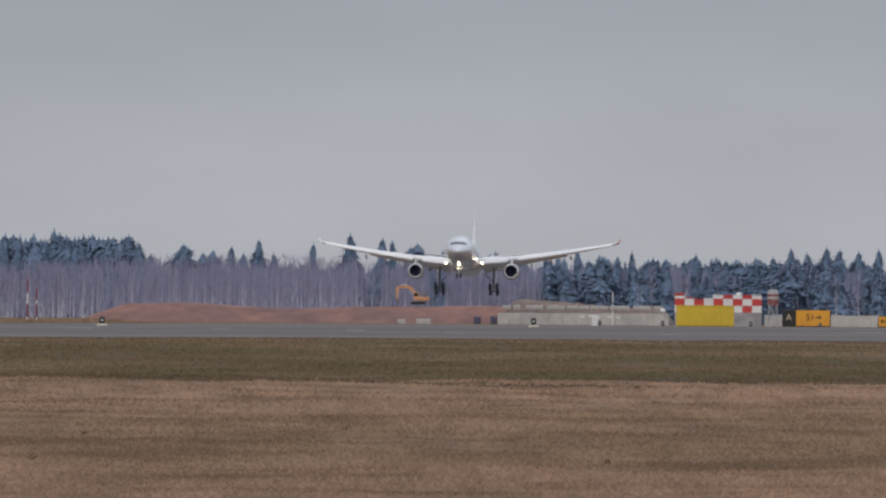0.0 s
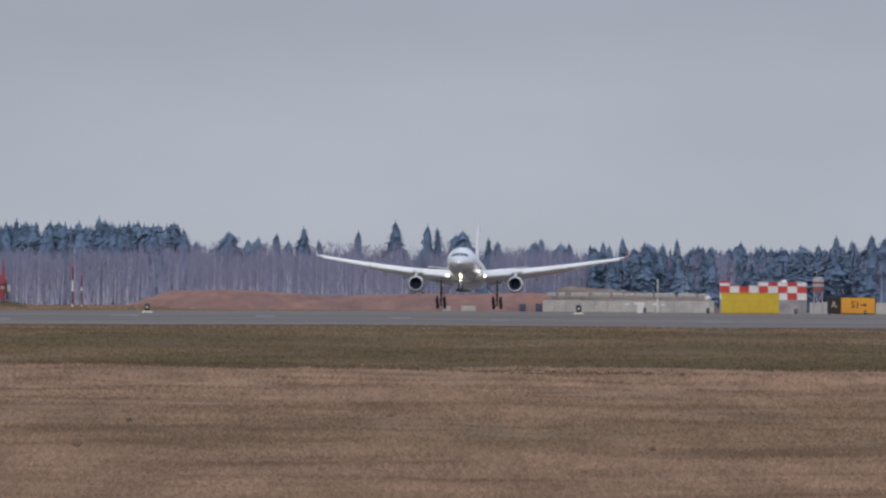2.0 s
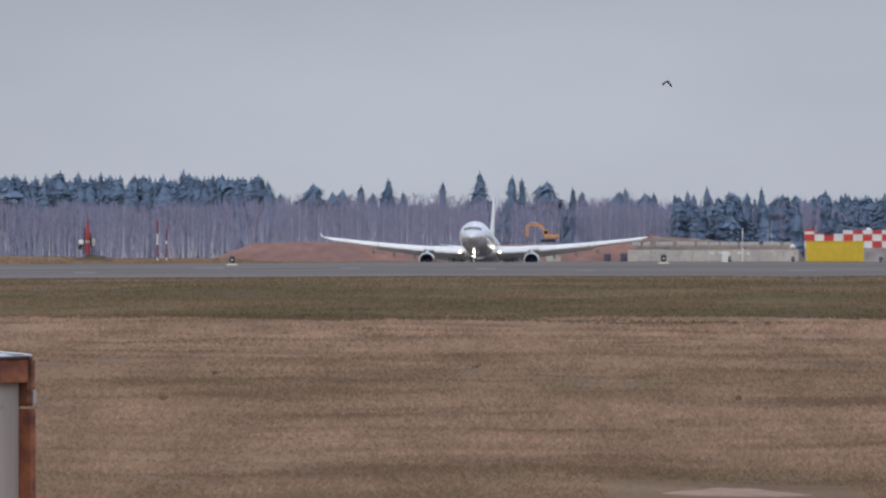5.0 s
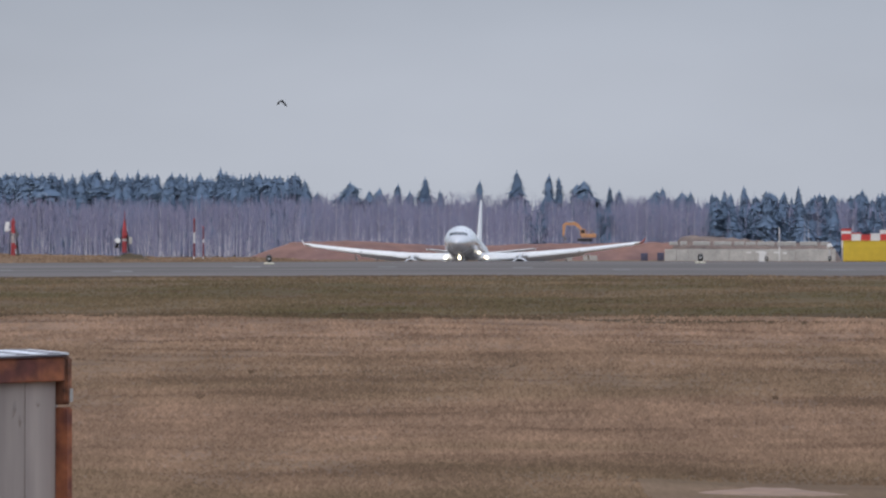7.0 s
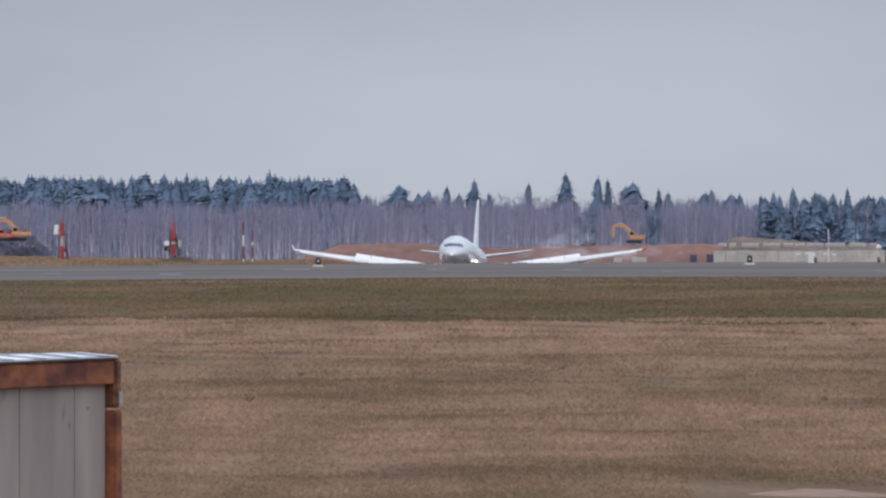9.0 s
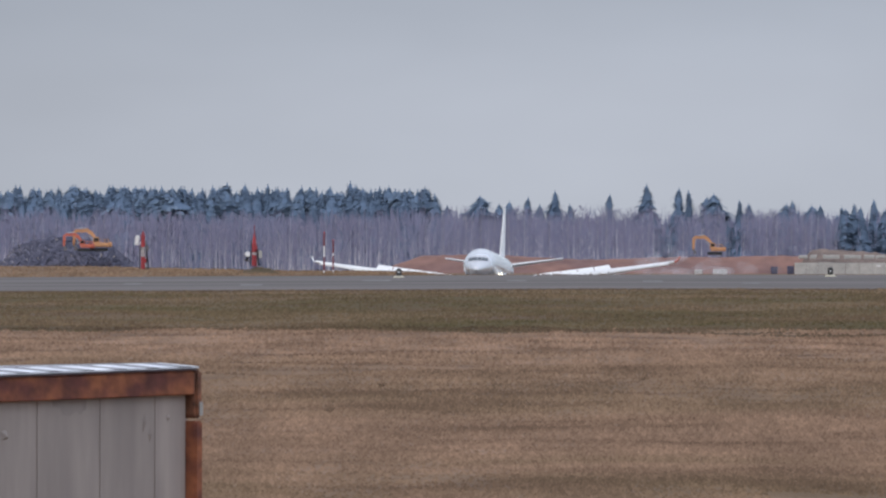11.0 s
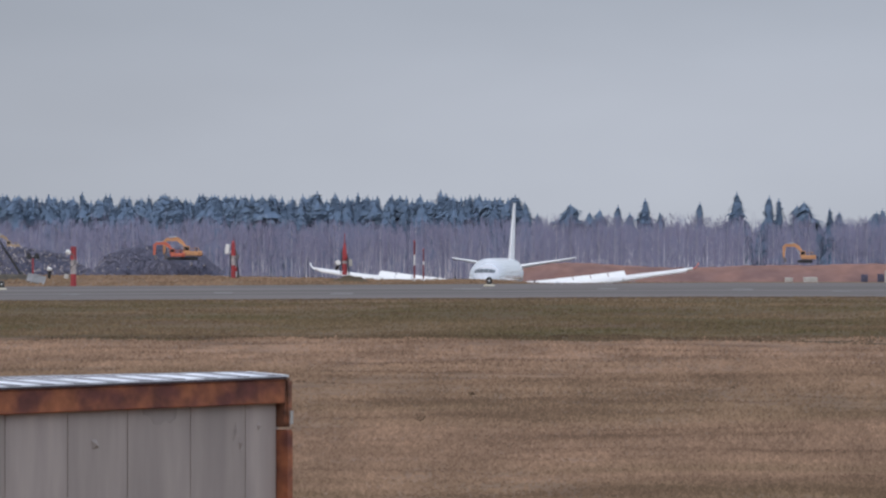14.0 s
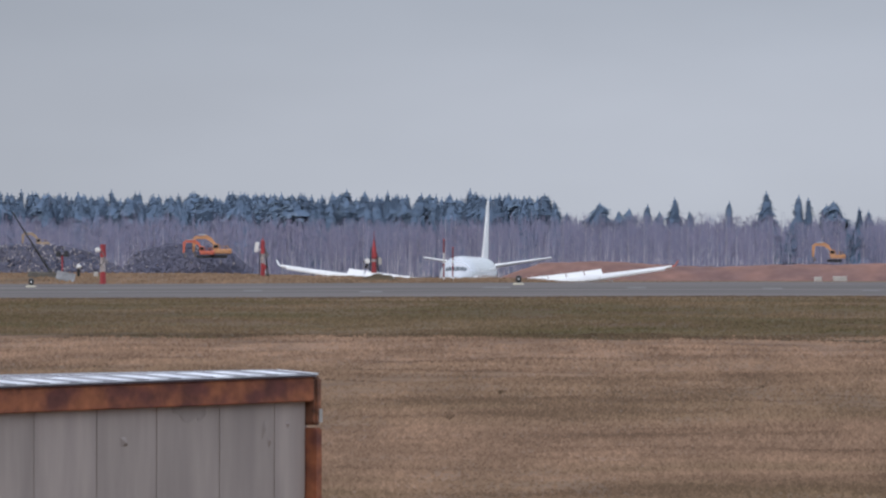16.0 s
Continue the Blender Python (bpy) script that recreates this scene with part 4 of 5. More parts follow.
def build_site():
    prof = lambda s: 3.65 + 0.3 * math.sin(s * 9 + 0.5) + 0.16 * math.sin(s * 23) + 0.7 * max(0.0, 1 - abs(s - 0.235) / 0.12)
    ridge("soil_bank", 360, 1190, 4500, 34, prof, SOIL, "long bank of heaped red-brown soil", "soil bank", 2.0, 0.28)
    ridge("rubble_bank", 1105, 1425, 4480, 54, lambda s: 5.3 + 0.4 * math.sin(s * 7) - 1.2 * s, RUBBLE_SOIL, "grey-brown bank of rubble behind a concrete wall", "rubble bank", 9.0, 0.5)
    # precast wall, panel by panel
    for u0, u1, v in ((1111, 1414, 442.5), (1583, 1800, 443)):
        a, b = sight(u0, v, 4450), sight(u1, v, 4450)
        foot = ground_z(a.x, 4450) - 0.1
        wall = thing("precast_wall", (a.x, 4450, foot), "weathered grey precast concrete wall on the building site", "wall", "site walls")
        h, x = a.z - foot, 0.0
        rnd = random.Random(int(u0))
        while x < b.x - a.x - 0.5:
            w = min(rnd.choice((2.6, 3.0, 3.0)), b.x - a.x - x)
            bm = bmesh.new()
            hh = h + rnd.uniform(-0.06, 0.06)
            box(bm, (w - 0.05, 0.3, hh), (x + w / 2, rnd.uniform(-0.03, 0.03), hh / 2), bevel=0.04)
            part("panel", bm, CONCRETE, wall)
            x += w
    # loose blocks on the bank
    rnd = random.Random(3)
    for i in range(15):
        u = 1128 + i * 19 + rnd.uniform(-3, 3)
        p = sight(u, 432.5, 4459)
        bm = bmesh.new()
        box(bm, (rnd.uniform(1.5, 2.3), 1.0, rnd.uniform(0.7, 0.95)), (0, 0, 0), (rnd.uniform(-3, 3), rnd.uniform(-5, 5), 0), 0.08)
        ob = tagged(finish("concrete_block", bm, CONCRETE), "pale concrete block lying on the rubble bank", "concrete block", "concrete blocks on the bank")
        ob.matrix_basis = Matrix.Translation(p)
    for u0, u1, v in ((934, 948, 455), (967, 992, 454)):
        a, b = sight(u0, v, 4455), sight(u1, v, 4455)
        z = ground_z(a.x, 4455)
        bm = bmesh.new()
        box(bm, (b.x - a.x, 1.6, a.z - z + 0.1), (0, 0, (a.z - z) / 2), bevel=0.07)
        ob = tagged(finish("concrete_cube", bm, CONCRETE), "pale concrete block before the red soil bank", "concrete block", "blocks before the soil bank")
        ob.matrix_basis = Matrix.Translation(((a.x + b.x) / 2, 4455, z - 0.05))
    for u0, u1, v in ((1069, 1081, 449.5), (1098, 1110, 448.5)):
        a, b = sight(u0, v, 4456), sight(u1, v, 4456)
        z = ground_z(a.x, 4456)
        w, h = b.x - a.x, a.z - z
        crate = thing("steel_crate", ((a.x + b.x) / 2, 4456, z), "dark blue-grey steel crate before the soil bank", "crate", "dark crates")
        bm = bmesh.new()
        box(bm, (w, 1.5, h), (0, 0, h / 2), bevel=0.05)
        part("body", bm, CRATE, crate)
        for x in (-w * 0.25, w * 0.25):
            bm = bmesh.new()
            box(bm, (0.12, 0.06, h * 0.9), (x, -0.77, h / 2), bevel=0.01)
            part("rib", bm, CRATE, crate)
    # white trestles and marker things before the wall
    for u, v0, v1, w in ((1260, 447, 455, 8), (1278, 446, 452, 12), (1290, 448, 466, 5), (1310, 447, 453, 10), (1324, 448, 455, 8)):
        p = sight(u, v1, 4440)
        hh = (v1 - v0) * 4440 / LENS
        t = thing("white_trestle", (p.x, 4440, p.z if v1 > 460 else ground_z(p.x, 4440)), "small white-topped trestle by the concrete wall", "trestle", "white trestles")
        top = (sight(u, v0, 4440).z - t.location.z)
        bm = bmesh.new()
        box(bm, (w * 4440 / LENS, 0.6, 0.35), (0, 0, top - 0.17), bevel=0.04)
        part("top_board", bm, WHITE, t)
        for s in (-0.3, 0.3):
            bm = bmesh.new()
            rod(bm, (s, 0, 0), (s * 0.8, 0, top - 0.3), 0.09)
            part("leg", bm, CONCRETE, t)
    p = sight(1314, 404, 4436)
    z = ground_z(p.x, 4436)
    mast = thing("striped_mast", (p.x, 4436, z), "thin white mast on the building site", "mast")
    hh = p.z - z
    for k, (a, b) in enumerate(((0, 0.42), (0.42, 0.72), (0.72, 1.0))):
        bm = bmesh.new()
        rod(bm, (0, 0, hh * a), (0, 0, hh * b), 0.11, 0.10)
        part("section", bm, (WHITE, CONCRETE, WHITE)[k], mast)
    p = sight(1403, 437, 4440)
    z = ground_z(p.x, 4440)
    dome = thing("radar_dome", (p.x, 4440, z), "small white ball on a post", "radar dome")
    bm = bmesh.new()
    ball(bm, (0, 0, p.z - z), 0.62, 1.0, 14)
    part("ball", bm, WHITE, dome)
    bm = bmesh.new()
    rod(bm, (0, 0, 0), (0, 0, p.z - z - 0.5), 0.12)
    part("post", bm, STEEL, dome)


# plinth grey, lightened to imitate the haze before it
HAZY_GREY = material("haze_grey", (0.36, 0.345, 0.355), 0.9, grain=2, stain=0.5, contrast=0.12, sheen=0.05)
# tank red and white are muted, with the haze mixed into the colour
TANK_RED = material("hazed_tank_red", (0.30, 0.13, 0.13), 0.8, grain=2, stain=0.6, contrast=0.12, sheen=0.05)
TANK_WHITE = material("hazed_tank_white", (0.46, 0.45, 0.45), 0.8, grain=2, stain=0.6, contrast=0.12, sheen=0.05)


def build_checker_house():
    """Red and white chequered equipment house: a long low body with a taller end, and a round tank on a trestle."""
    a, b = sight(1424.5, 414, 4200), sight(1578, 414, 4200)
    z = ground_z(a.x, 4200)
    w = b.x - a.x
    house = thing("chequered_house", (a.x, 4200, z), "red and white chequered airfield equipment house", "building")
    base = sight(0, 439, 4200).z - z
    bm = bmesh.new()
    box(bm, (w, 5.6, base), (w / 2, 3.0, base / 2), bevel=0.05)
    part("plinth", bm, HAZY_GREY, house, "grey lower wall")
    unit = 4200 / LENS
    cell_w, cell_h = w / 9, 12 * unit
    columns = ((12, 12, 5, 3.5), (12, 12, 1.5), (12, 10.5), (12, 12), (12, 12, 6.5), (12, 12, 6.5), (12, 12, 6.5), (12, 12, 6.5), (12, 12, 6.5))
    for i, column in enumerate(columns):
        zz = base
        for k, tall in enumerate(column):
            hgt = tall * unit
            bm = bmesh.new()
            box(bm, (cell_w - 0.02, 5.4, hgt - 0.02), (cell_w * (i + 0.5), 3.0, zz + hgt / 2), bevel=0.015)
            part("wall_panel", bm, RED if (i + k) % 2 else WHITE, house)
            zz += hgt
        bm = bmesh.new()
        box(bm, (cell_w, 5.6, 0.1), (cell_w * (i + 0.5), 3.0, zz + 0.05), bevel=0.02)
        part("roof_panel", bm, RED if (i + len(column) - 1) % 2 else WHITE, house)
    bm = bmesh.new()
    ball(bm, (w * 0.74, 2, base + cell_h * 2.6), 0.6, 0.9, 14)
    part("roof_dome", bm, WHITE, house, "small white dome on the roof")
    p = sight(1598, 398, 4210)
    zt = ground_z(p.x, 4210)
    tank = thing("striped_tank", (p.x, 4210, zt), "red and white water tank on a lattice stand", "water tank")
    top = p.z - zt
    bm = bmesh.new()
    rings = []
    for hz, r in ((top - 0.95, 1.15), (top - 0.6, 1.12), (top - 0.2, 0.9), (top, 0.25)):
        rings.append([(r * math.cos(2 * math.pi * i / 20), r * math.sin(2 * math.pi * i / 20), hz) for i in range(20)])
    loft(bm, rings)
    part("tank_top", bm, TANK_WHITE, tank, "dull white domed tank top")
    for z0, z1, mat in ((1.45, 0.95, TANK_RED), (2.0, 1.45, TANK_WHITE), (3.3, 2.0, TANK_RED)):
        bm = bmesh.new()
        loft(bm, [[(1.16 * math.cos(2 * math.pi * i / 20), 1.16 * math.sin(2 * math.pi * i / 20), hz) for i in range(20)] for hz in (top - z0 + 0.005, top - z1)])
        part("tank_band", bm, mat, tank)
    for sx in (-0.9, 0.9):
        for sy in (-0.9, 0.9):
            bm = bmesh.new()
            rod(bm, (sx, sy, 0), (sx * 0.9, sy * 0.9, top - 3.0), 0.1)
            rod(bm, (sx, sy, 0.4), (-sx * 0.9, sy * 0.9, top - 3.2), 0.06)
            part("leg", bm, STEEL, tank)


def build_excavator(u, v, d, flip, paint, scale, name_label, arm_paint=None, group="excavators"):
    p = sight(u, v, d)
    ex = thing("excavator", p, name_label, "excavator", group)
    ex.matrix_basis = Matrix.Translation(p) @ Matrix.Diagonal((scale * flip, scale, scale, 1)) if flip > 0 else Matrix.Translation(p) @ pose(0, 0, 0, 0, 0, 180) @ Matrix.Diagonal((scale, scale, scale, 1))
    for y in (-1.15, 1.15):
        bm = bmesh.new()
        rings = []
        for yy in (y - 0.28, y + 0.28):
            rings.append([(c[0], yy, c[1]) for c in ((-1.9, 0.35), (-1.6, 0.05), (1.6, 0.05), (1.9, 0.35), (1.7, 0.78), (-1.7, 0.78))])
        loft(bm, rings)
        part("track", bm, RUBBER, ex, "dark crawler track")
    bm = bmesh.new()
    box(bm, (3.0, 2.3, 0.95), (0.5, 0, 1.45), bevel=0.12)
    body = part("upper_body", bm, paint, ex)
    bm = bmesh.new()
    box(bm, (0.9, 2.5, 1.1), (2.3, 0, 1.5), bevel=0.2)
    part("counterweight", bm, paint, body)
    bm = bmesh.new()
    box(bm, (1.3, 1.0, 1.55), (-0.55, -0.6, 2.3), bevel=0.12)
    cab = part("cab", bm, paint, ex)
    bm = bmesh.new()
    box(bm, (0.95, 0.04, 0.75), (-0.55, -1.12, 2.5), bevel=0.01)
    part("cab_window", bm, GLASS, cab)
    arm = arm_paint or paint
    bm = bmesh.new()
    rings = []
    for x, z, h in ((-0.2, 1.6, 0.62), (-1.5, 3.3, 0.95), (-2.6, 4.05, 0.85), (-4.9, 4.05, 0.5)):
        rings.append([(x, 0.25, z), (x, 0.75, z), (x + 0.1, 0.75, z + h), (x + 0.1, 0.25, z + h)])
    loft(bm, rings)
    part("boom", bm, arm, ex)
    bm = bmesh.new()
    rings = []
    for x, z, h in ((-4.2, 4.75, 0.45), (-4.7, 4.2, 0.8), (-5.1, 1.3, 0.42)):
        rings.append([(x, 0.3, z), (x, 0.7, z), (x - h, 0.7, z), (x - h, 0.3, z)])
    loft(bm, rings)
    part("stick", bm, arm, ex)
    bm = bmesh.new()
    rings = []
    for y in (0.0, 1.0):
        rings.append([(c[0], y, c[1]) for c in ((-5.6, 1.45), (-5.0, 1.4), (-4.45, 0.8), (-4.7, 0.3), (-5.4, 0.15), (-5.1, 0.7))])
    loft(bm, rings)
    part("bucket", bm, BELLY, ex, "dark digging bucket")
    bm = bmesh.new()
    rod(bm, (-0.9, 0.5, 1.9), (-2.2, 0.5, 3.5), 0.09)
    part("ram", bm, STEEL, ex)
    bm = bmesh.new()
    rod(bm, (-2.6, 0.5, 4.95), (-4.3, 0.5, 4.95), 0.09)
    part("ram", bm, STEEL, ex)
    for y in (-1.0, 1.0):
        bm = bmesh.new()
        for x in (0.4, 1.2, 2.0):
            rod(bm, (x, y, 1.9), (x, y, 2.6), 0.04)
        rod(bm, (0.4, y, 2.6), (2.0, y, 2.6), 0.04)
        part("handrail", bm, paint, body)
    bm = bmesh.new()
    rod(bm, (1.5, 0.6, 1.9), (1.5, 0.6, 2.7), 0.08)
    part("exhaust", bm, RUBBER, body)
    return ex


DUSTY = material("dusty_yellow", (0.40, 0.29, 0.19), 0.8, second=(0.32, 0.24, 0.17), grain=2, stain=0.8)
# the blue in SCRAP and CHIPS stands in for haze over the heaps
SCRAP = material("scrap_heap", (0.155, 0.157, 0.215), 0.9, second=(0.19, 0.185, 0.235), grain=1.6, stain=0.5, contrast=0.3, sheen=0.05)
PALE_CHIPS = material("pale_scrap", (0.46, 0.415, 0.395), 0.9, second=(0.30, 0.27, 0.275), grain=1, stain=0.3, spread=0.25, sheen=0.05)
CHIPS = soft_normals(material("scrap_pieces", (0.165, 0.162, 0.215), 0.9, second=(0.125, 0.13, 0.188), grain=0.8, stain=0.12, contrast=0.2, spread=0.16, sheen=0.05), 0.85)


def build_scrap():
    heaps = ((-620, -262, 6.6, 3.0), (-300, -40, 6.7, 8.0))

    def crest(s, h):
        return h * (0.55 + 0.5 * math.sin(math.pi * min(1, s * 1.1)))

    def heap_z(u, d):
        best = 0.0
        for u0, u1, h, seed in heaps:
            s, t = (u - u0) / (u1 - u0), (d - 4473) / 44
            if 0 < s < 1 and 0 < t < 1:
                best = max(best, crest(s, h) * min(1.0, 1.25 * math.sin(math.pi * t)) * min(1.0, s * 9, (1 - s) * 5))
        return best

    for u0, u1, hgt, seed in heaps:
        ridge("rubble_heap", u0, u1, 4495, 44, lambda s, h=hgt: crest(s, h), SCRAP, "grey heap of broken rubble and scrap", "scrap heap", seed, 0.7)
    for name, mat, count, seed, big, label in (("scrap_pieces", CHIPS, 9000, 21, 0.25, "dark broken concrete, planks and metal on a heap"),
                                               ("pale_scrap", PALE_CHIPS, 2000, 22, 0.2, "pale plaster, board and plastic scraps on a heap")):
        rnd = random.Random(seed)
        verts, faces = [], []
        for i in range(count):
            u = rnd.uniform(-610, -60)
            if name == "pale_scrap" and u > -270 and rnd.random() < 0.9:
                continue
            d = 4475 + 22 * rnd.uniform(0, 1) ** 1.6
            x = sight(u, 0, d).x
            z = ground_z(x, d) + heap_z(u, d) + rnd.uniform(-0.1, 0.75)
            r = rnd.uniform(0.08, big)
            m = Matrix.Translation((x, d - 0.45, z)) @ Euler((rnd.uniform(0, 6), rnd.uniform(0, 6), rnd.uniform(0, 6))).to_matrix().to_4x4() @ Matrix.Diagonal((r * rnd.uniform(0.6, 2.4), r, r * rnd.uniform(0.2, 0.8), 1))
            k = len(verts)
            verts += [tuple(m @ Vector(c)) for c in ((-1, -1, -1), (1, -1, -1), (1, 1, -1), (-1, 1, -1), (0, -0.6, 1), (0, 0.6, 1))]
            faces += [tuple(k + q for q in f) for f in ((0, 1, 2, 3), (0, 1, 4), (1, 2, 5, 4), (2, 3, 5), (3, 0, 4, 5))]
        sheet(name, verts, faces, mat, label, "scrap", "stuff")


build_site()
build_checker_house()
build_scrap()
build_excavator(970, 429.5, 4500, 1, DIGGER, 0.9, "orange crawler excavator on the red soil bank")
build_excavator(-120, 424.5, 4472, 1, DIGGER, 1.05, "orange excavator with raised boom on the scrap heap")
build_excavator(-146, 424.5, 4470, 1, DIGGER_RED, 0.85, "red demolition excavator on the scrap heap")
build_excavator(-436, 408, 4520, 1, DUSTY, 0.75, "dusty yellow excavator behind the scrap heap")


# ---- along the taxiway ----
def letters(word, size, mat, parent, at, name):
    curve = bpy.data.curves.new(name, "FONT")
    curve.body, curve.size, curve.extrude, curve.align_x, curve.align_y = word, size, 0.008, "CENTER", "CENTER"
    temp = new("lettering_source", curve)
    bpy.context.view_layer.update()
    data = bpy.data.meshes.new_from_object(temp.evaluated_get(bpy.context.evaluated_depsgraph_get()))
    bpy.data.objects.remove(temp)
    data.materials.clear()
    data.materials.append(mat)
    ob = finish(name, None, None, parent, data=data)
    ob.matrix_basis = Matrix.Translation(at) @ pose(0, 0, 0, 90, 0, 0)
    return ob


def arrow(parent, at, mat, way, length=0.5):
    bm = bmesh.new()
    x, y, z = at
    box(bm, (length * 0.75, 0.016, 0.07), (x - way * length * 0.1, y, z))
    for s in (-1, 1):
        box(bm, (length * 0.42, 0.016, 0.07), (x + way * length * 0.36, y, z + s * length * 0.13), (0, s * way * 45, 0))
    return part("arrow", bm, mat, parent, "black arrow")


PALE_LETTER = material("beige_letter", (0.60, 0.47, 0.30), 0.5, grain=4, stain=1, contrast=0.06)


def build_sign(u0, u1, v0, v1, d, black_share, name_label):
    a, b = sight(u0, v1, d), sight(u1, v0, d)
    z = ground_z((a.x + b.x) / 2, d)
    w, h = b.x - a.x, b.z - z
    sign = thing("taxiway_sign", (a.x, d, z), name_label, "sign", "taxiway signs")
    low = 0.09
    bm = bmesh.new()
    box(bm, (w, 0.26, h - low), (w / 2, 0.02, low + (h - low) / 2), bevel=0.03)
    part("case", bm, BLACK, sign, "black sign case")
    cut = w * black_share
    if black_share:
        bm = bmesh.new()
        box(bm, (cut - 0.09, 0.02, h - low - 0.12), (cut / 2, -0.125, low + (h - low) / 2), bevel=0.004)
        part("black_face", bm, BLACK, sign, "black location face")
        letters("A", h * 0.5, PALE_LETTER, sign, (cut / 2, -0.142, low + (h - low) * 0.52), "letter")
    bm = bmesh.new()
    box(bm, (w - cut - 0.09, 0.02, h - low - 0.1), (cut + (w - cut) / 2, -0.125, low + (h - low) / 2), bevel=0.004)
    part("orange_face", bm, ORANGE, sign, "orange direction face")
    for x in (w * 0.12, w * 0.5, w * 0.88):
        bm = bmesh.new()
        rod(bm, (x, 0.02, -0.05), (x, 0.02, low + 0.02), 0.04)
        part("leg", bm, STEEL, sign)
    return sign, w, h, low, cut


s, w, h, low, cut = build_sign(1614.5, 1700, 433, 466, 1338, 0.272, "black and orange illuminated taxiway sign with letters")
letters("S1", h * 0.50, BLACK, s, (cut + (w - cut) * 0.42, -0.142, low + (h - low) * 0.54), "letters")
arrow(s, (cut + (w - cut) * 0.65, -0.145, low + (h - low) * 0.54), BLACK, 1, 0.36)
s, w, h, low, cut = build_sign(1784, 1862, 443, 467, 1338, 0.0, "orange taxiway sign with a black arrow")
arrow(s, (0.42, -0.145, low + (h - low) * 0.5), BLACK, -1, 0.5)


def build_yellow_board():
    a, b = sight(1427, 427.5, 1340), sight(1529, 427.5, 1340)
    z = ground_z(a.x, 1340)
    w, h = b.x - a.x, a.z - z
    board = thing("yellow_cabinet", (a.x, 1340, z), "plain yellow steel cabinet beside the taxiway", "cabinet")
    bm = bmesh.new()
    box(bm, (w, 1.0, h - 0.06), (w / 2, 0.2, h / 2 + 0.03), bevel=0.025)
    body = part("body", bm, YELLOW, board)
    for k in range(4):
        bm = bmesh.new()
        box(bm, (w / 4 - 0.05, 0.02, h - 0.22), (w / 8 + k * w / 4, -0.305, h / 2 + 0.03), bevel=0.006)
        part("door", bm, YELLOW, body)
    bm = bmesh.new()
    box(bm, (w + 0.06, 1.08, 0.05), (w / 2, 0.2, h), bevel=0.015)
    part("lid", bm, YELLOW, board)
    bm = bmesh.new()
    box(bm, (w - 0.1, 0.9, 0.1), (w / 2, 0.2, 0.03))
    part("base", bm, BLACK, board)


build_yellow_board()


def edge_light(u, v, d, size, base, name_label):
    p = sight(u, v, d)
    z = ground_z(p.x, d) + (0.05 if d < ROAD_FAR else 0)
    lamp = thing("edge_light", (p.x, d, z), name_label, "taxiway light", "taxiway edge lights")
    bm = bmesh.new()
    if base:
        loft(bm, [[(r * math.cos(2 * math.pi * i / 14), r * math.sin(2 * math.pi * i / 14), hz) for i in range(14)] for hz, r in ((0, 0.36 * size), (0.07, 0.34 * size), (0.12, 0.2 * size))])
        part("base", bm, PALE_BASE, lamp, "pale concrete base")
    else:
        bm.free()
    bm = bmesh.new()
    loft(bm, [[(r * size * math.cos(2 * math.pi * i / 14), r * size * math.sin(2 * math.pi * i / 14), hz * size) for i in range(14)] for hz, r in ((0.0, 0.07), (0.13, 0.07), (0.16, 0.17), (0.45, 0.19), (0.58, 0.14), (0.63, 0.03))])
    part("lamp_head", bm, BLACK, lamp, "black lamp head")
    bm = bmesh.new()
    ball(bm, (0, -0.16 * size, 0.36 * size), 0.07 * size, 1.0, 8)
    part("lens", bm, WHITE, lamp, "small pale lens")


PALE_BASE = material("pale_base", (0.6, 0.56, 0.42), 0.8, second=(0.5, 0.47, 0.38), grain=6, stain=2)
for u, v, d, size, base in ((411, 474, 1322, 1.0, True), (1174.5, 468, 1324, 1.0, True), (-452, 476, 1318, 0.95, True), (1291, 467, 1330, 0.6, False), (1403, 467, 1331, 0.6, False),
                            (1559, 466, 1331, 0.6, False), (1682, 466, 1333, 0.55, False)):
    edge_light(u, v, d, size, base, "squat black taxiway light on a pale base" if base else "small black taxiway light")
bm = bmesh.new()
box(bm, (0.42, 0.4, 0.75), (0, 0, 0.375), bevel=0.03)
p = sight(1289, 460, 1336)
ob = tagged(finish("junction_box", bm, WHITE), "small white junction box beside the taxiway", "junction box")
ob.matrix_basis = Matrix.Translation((p.x - 0.2, 1336, ground_z(p.x, 1336)))


def striped_pole(u, v_top, d, r, shares, name_label):
    p = sight(u, v_top, d)
    z = ground_z(p.x, d)
    pole = thing("striped_pole", (p.x, d, z - 0.05), name_label, "marker pole", "striped marker poles")
    h, at = p.z - z + 0.05, 0.0
    for share, mat in shares:
        bm = bmesh.new()
        rod(bm, (0, 0, h * at), (0, 0, h * (at + share)), r, r, 8)
        part("section", bm, mat, pole)
        at += share
    bm = bmesh.new()
    ball(bm, (0, 0, h), r * 1.15, 1.0, 8)
    part("cap", bm, RED, pole)


striped_pole(278.5, 391, 1420, 0.058, ((0.1, WHITE), (0.32, DARK_RED := material("dark_red_paint", (0.22, 0.035, 0.04), 0.6, grain=4, stain=1)), (0.26, WHITE), (0.32, DARK_RED)), "tall thin red and white marker pole")
striped_pole(294.5, 405, 1424, 0.048, ((0.12, WHITE), (0.42, DARK_RED), (0.10, WHITE), (0.36, DARK_RED)), "thin dark red marker pole with a pale band")


DULL_WHITE = material("muted_white", (0.46, 0.42, 0.41), 0.7, second=(0.32, 0.28, 0.28), grain=5, stain=2, contrast=0.2)


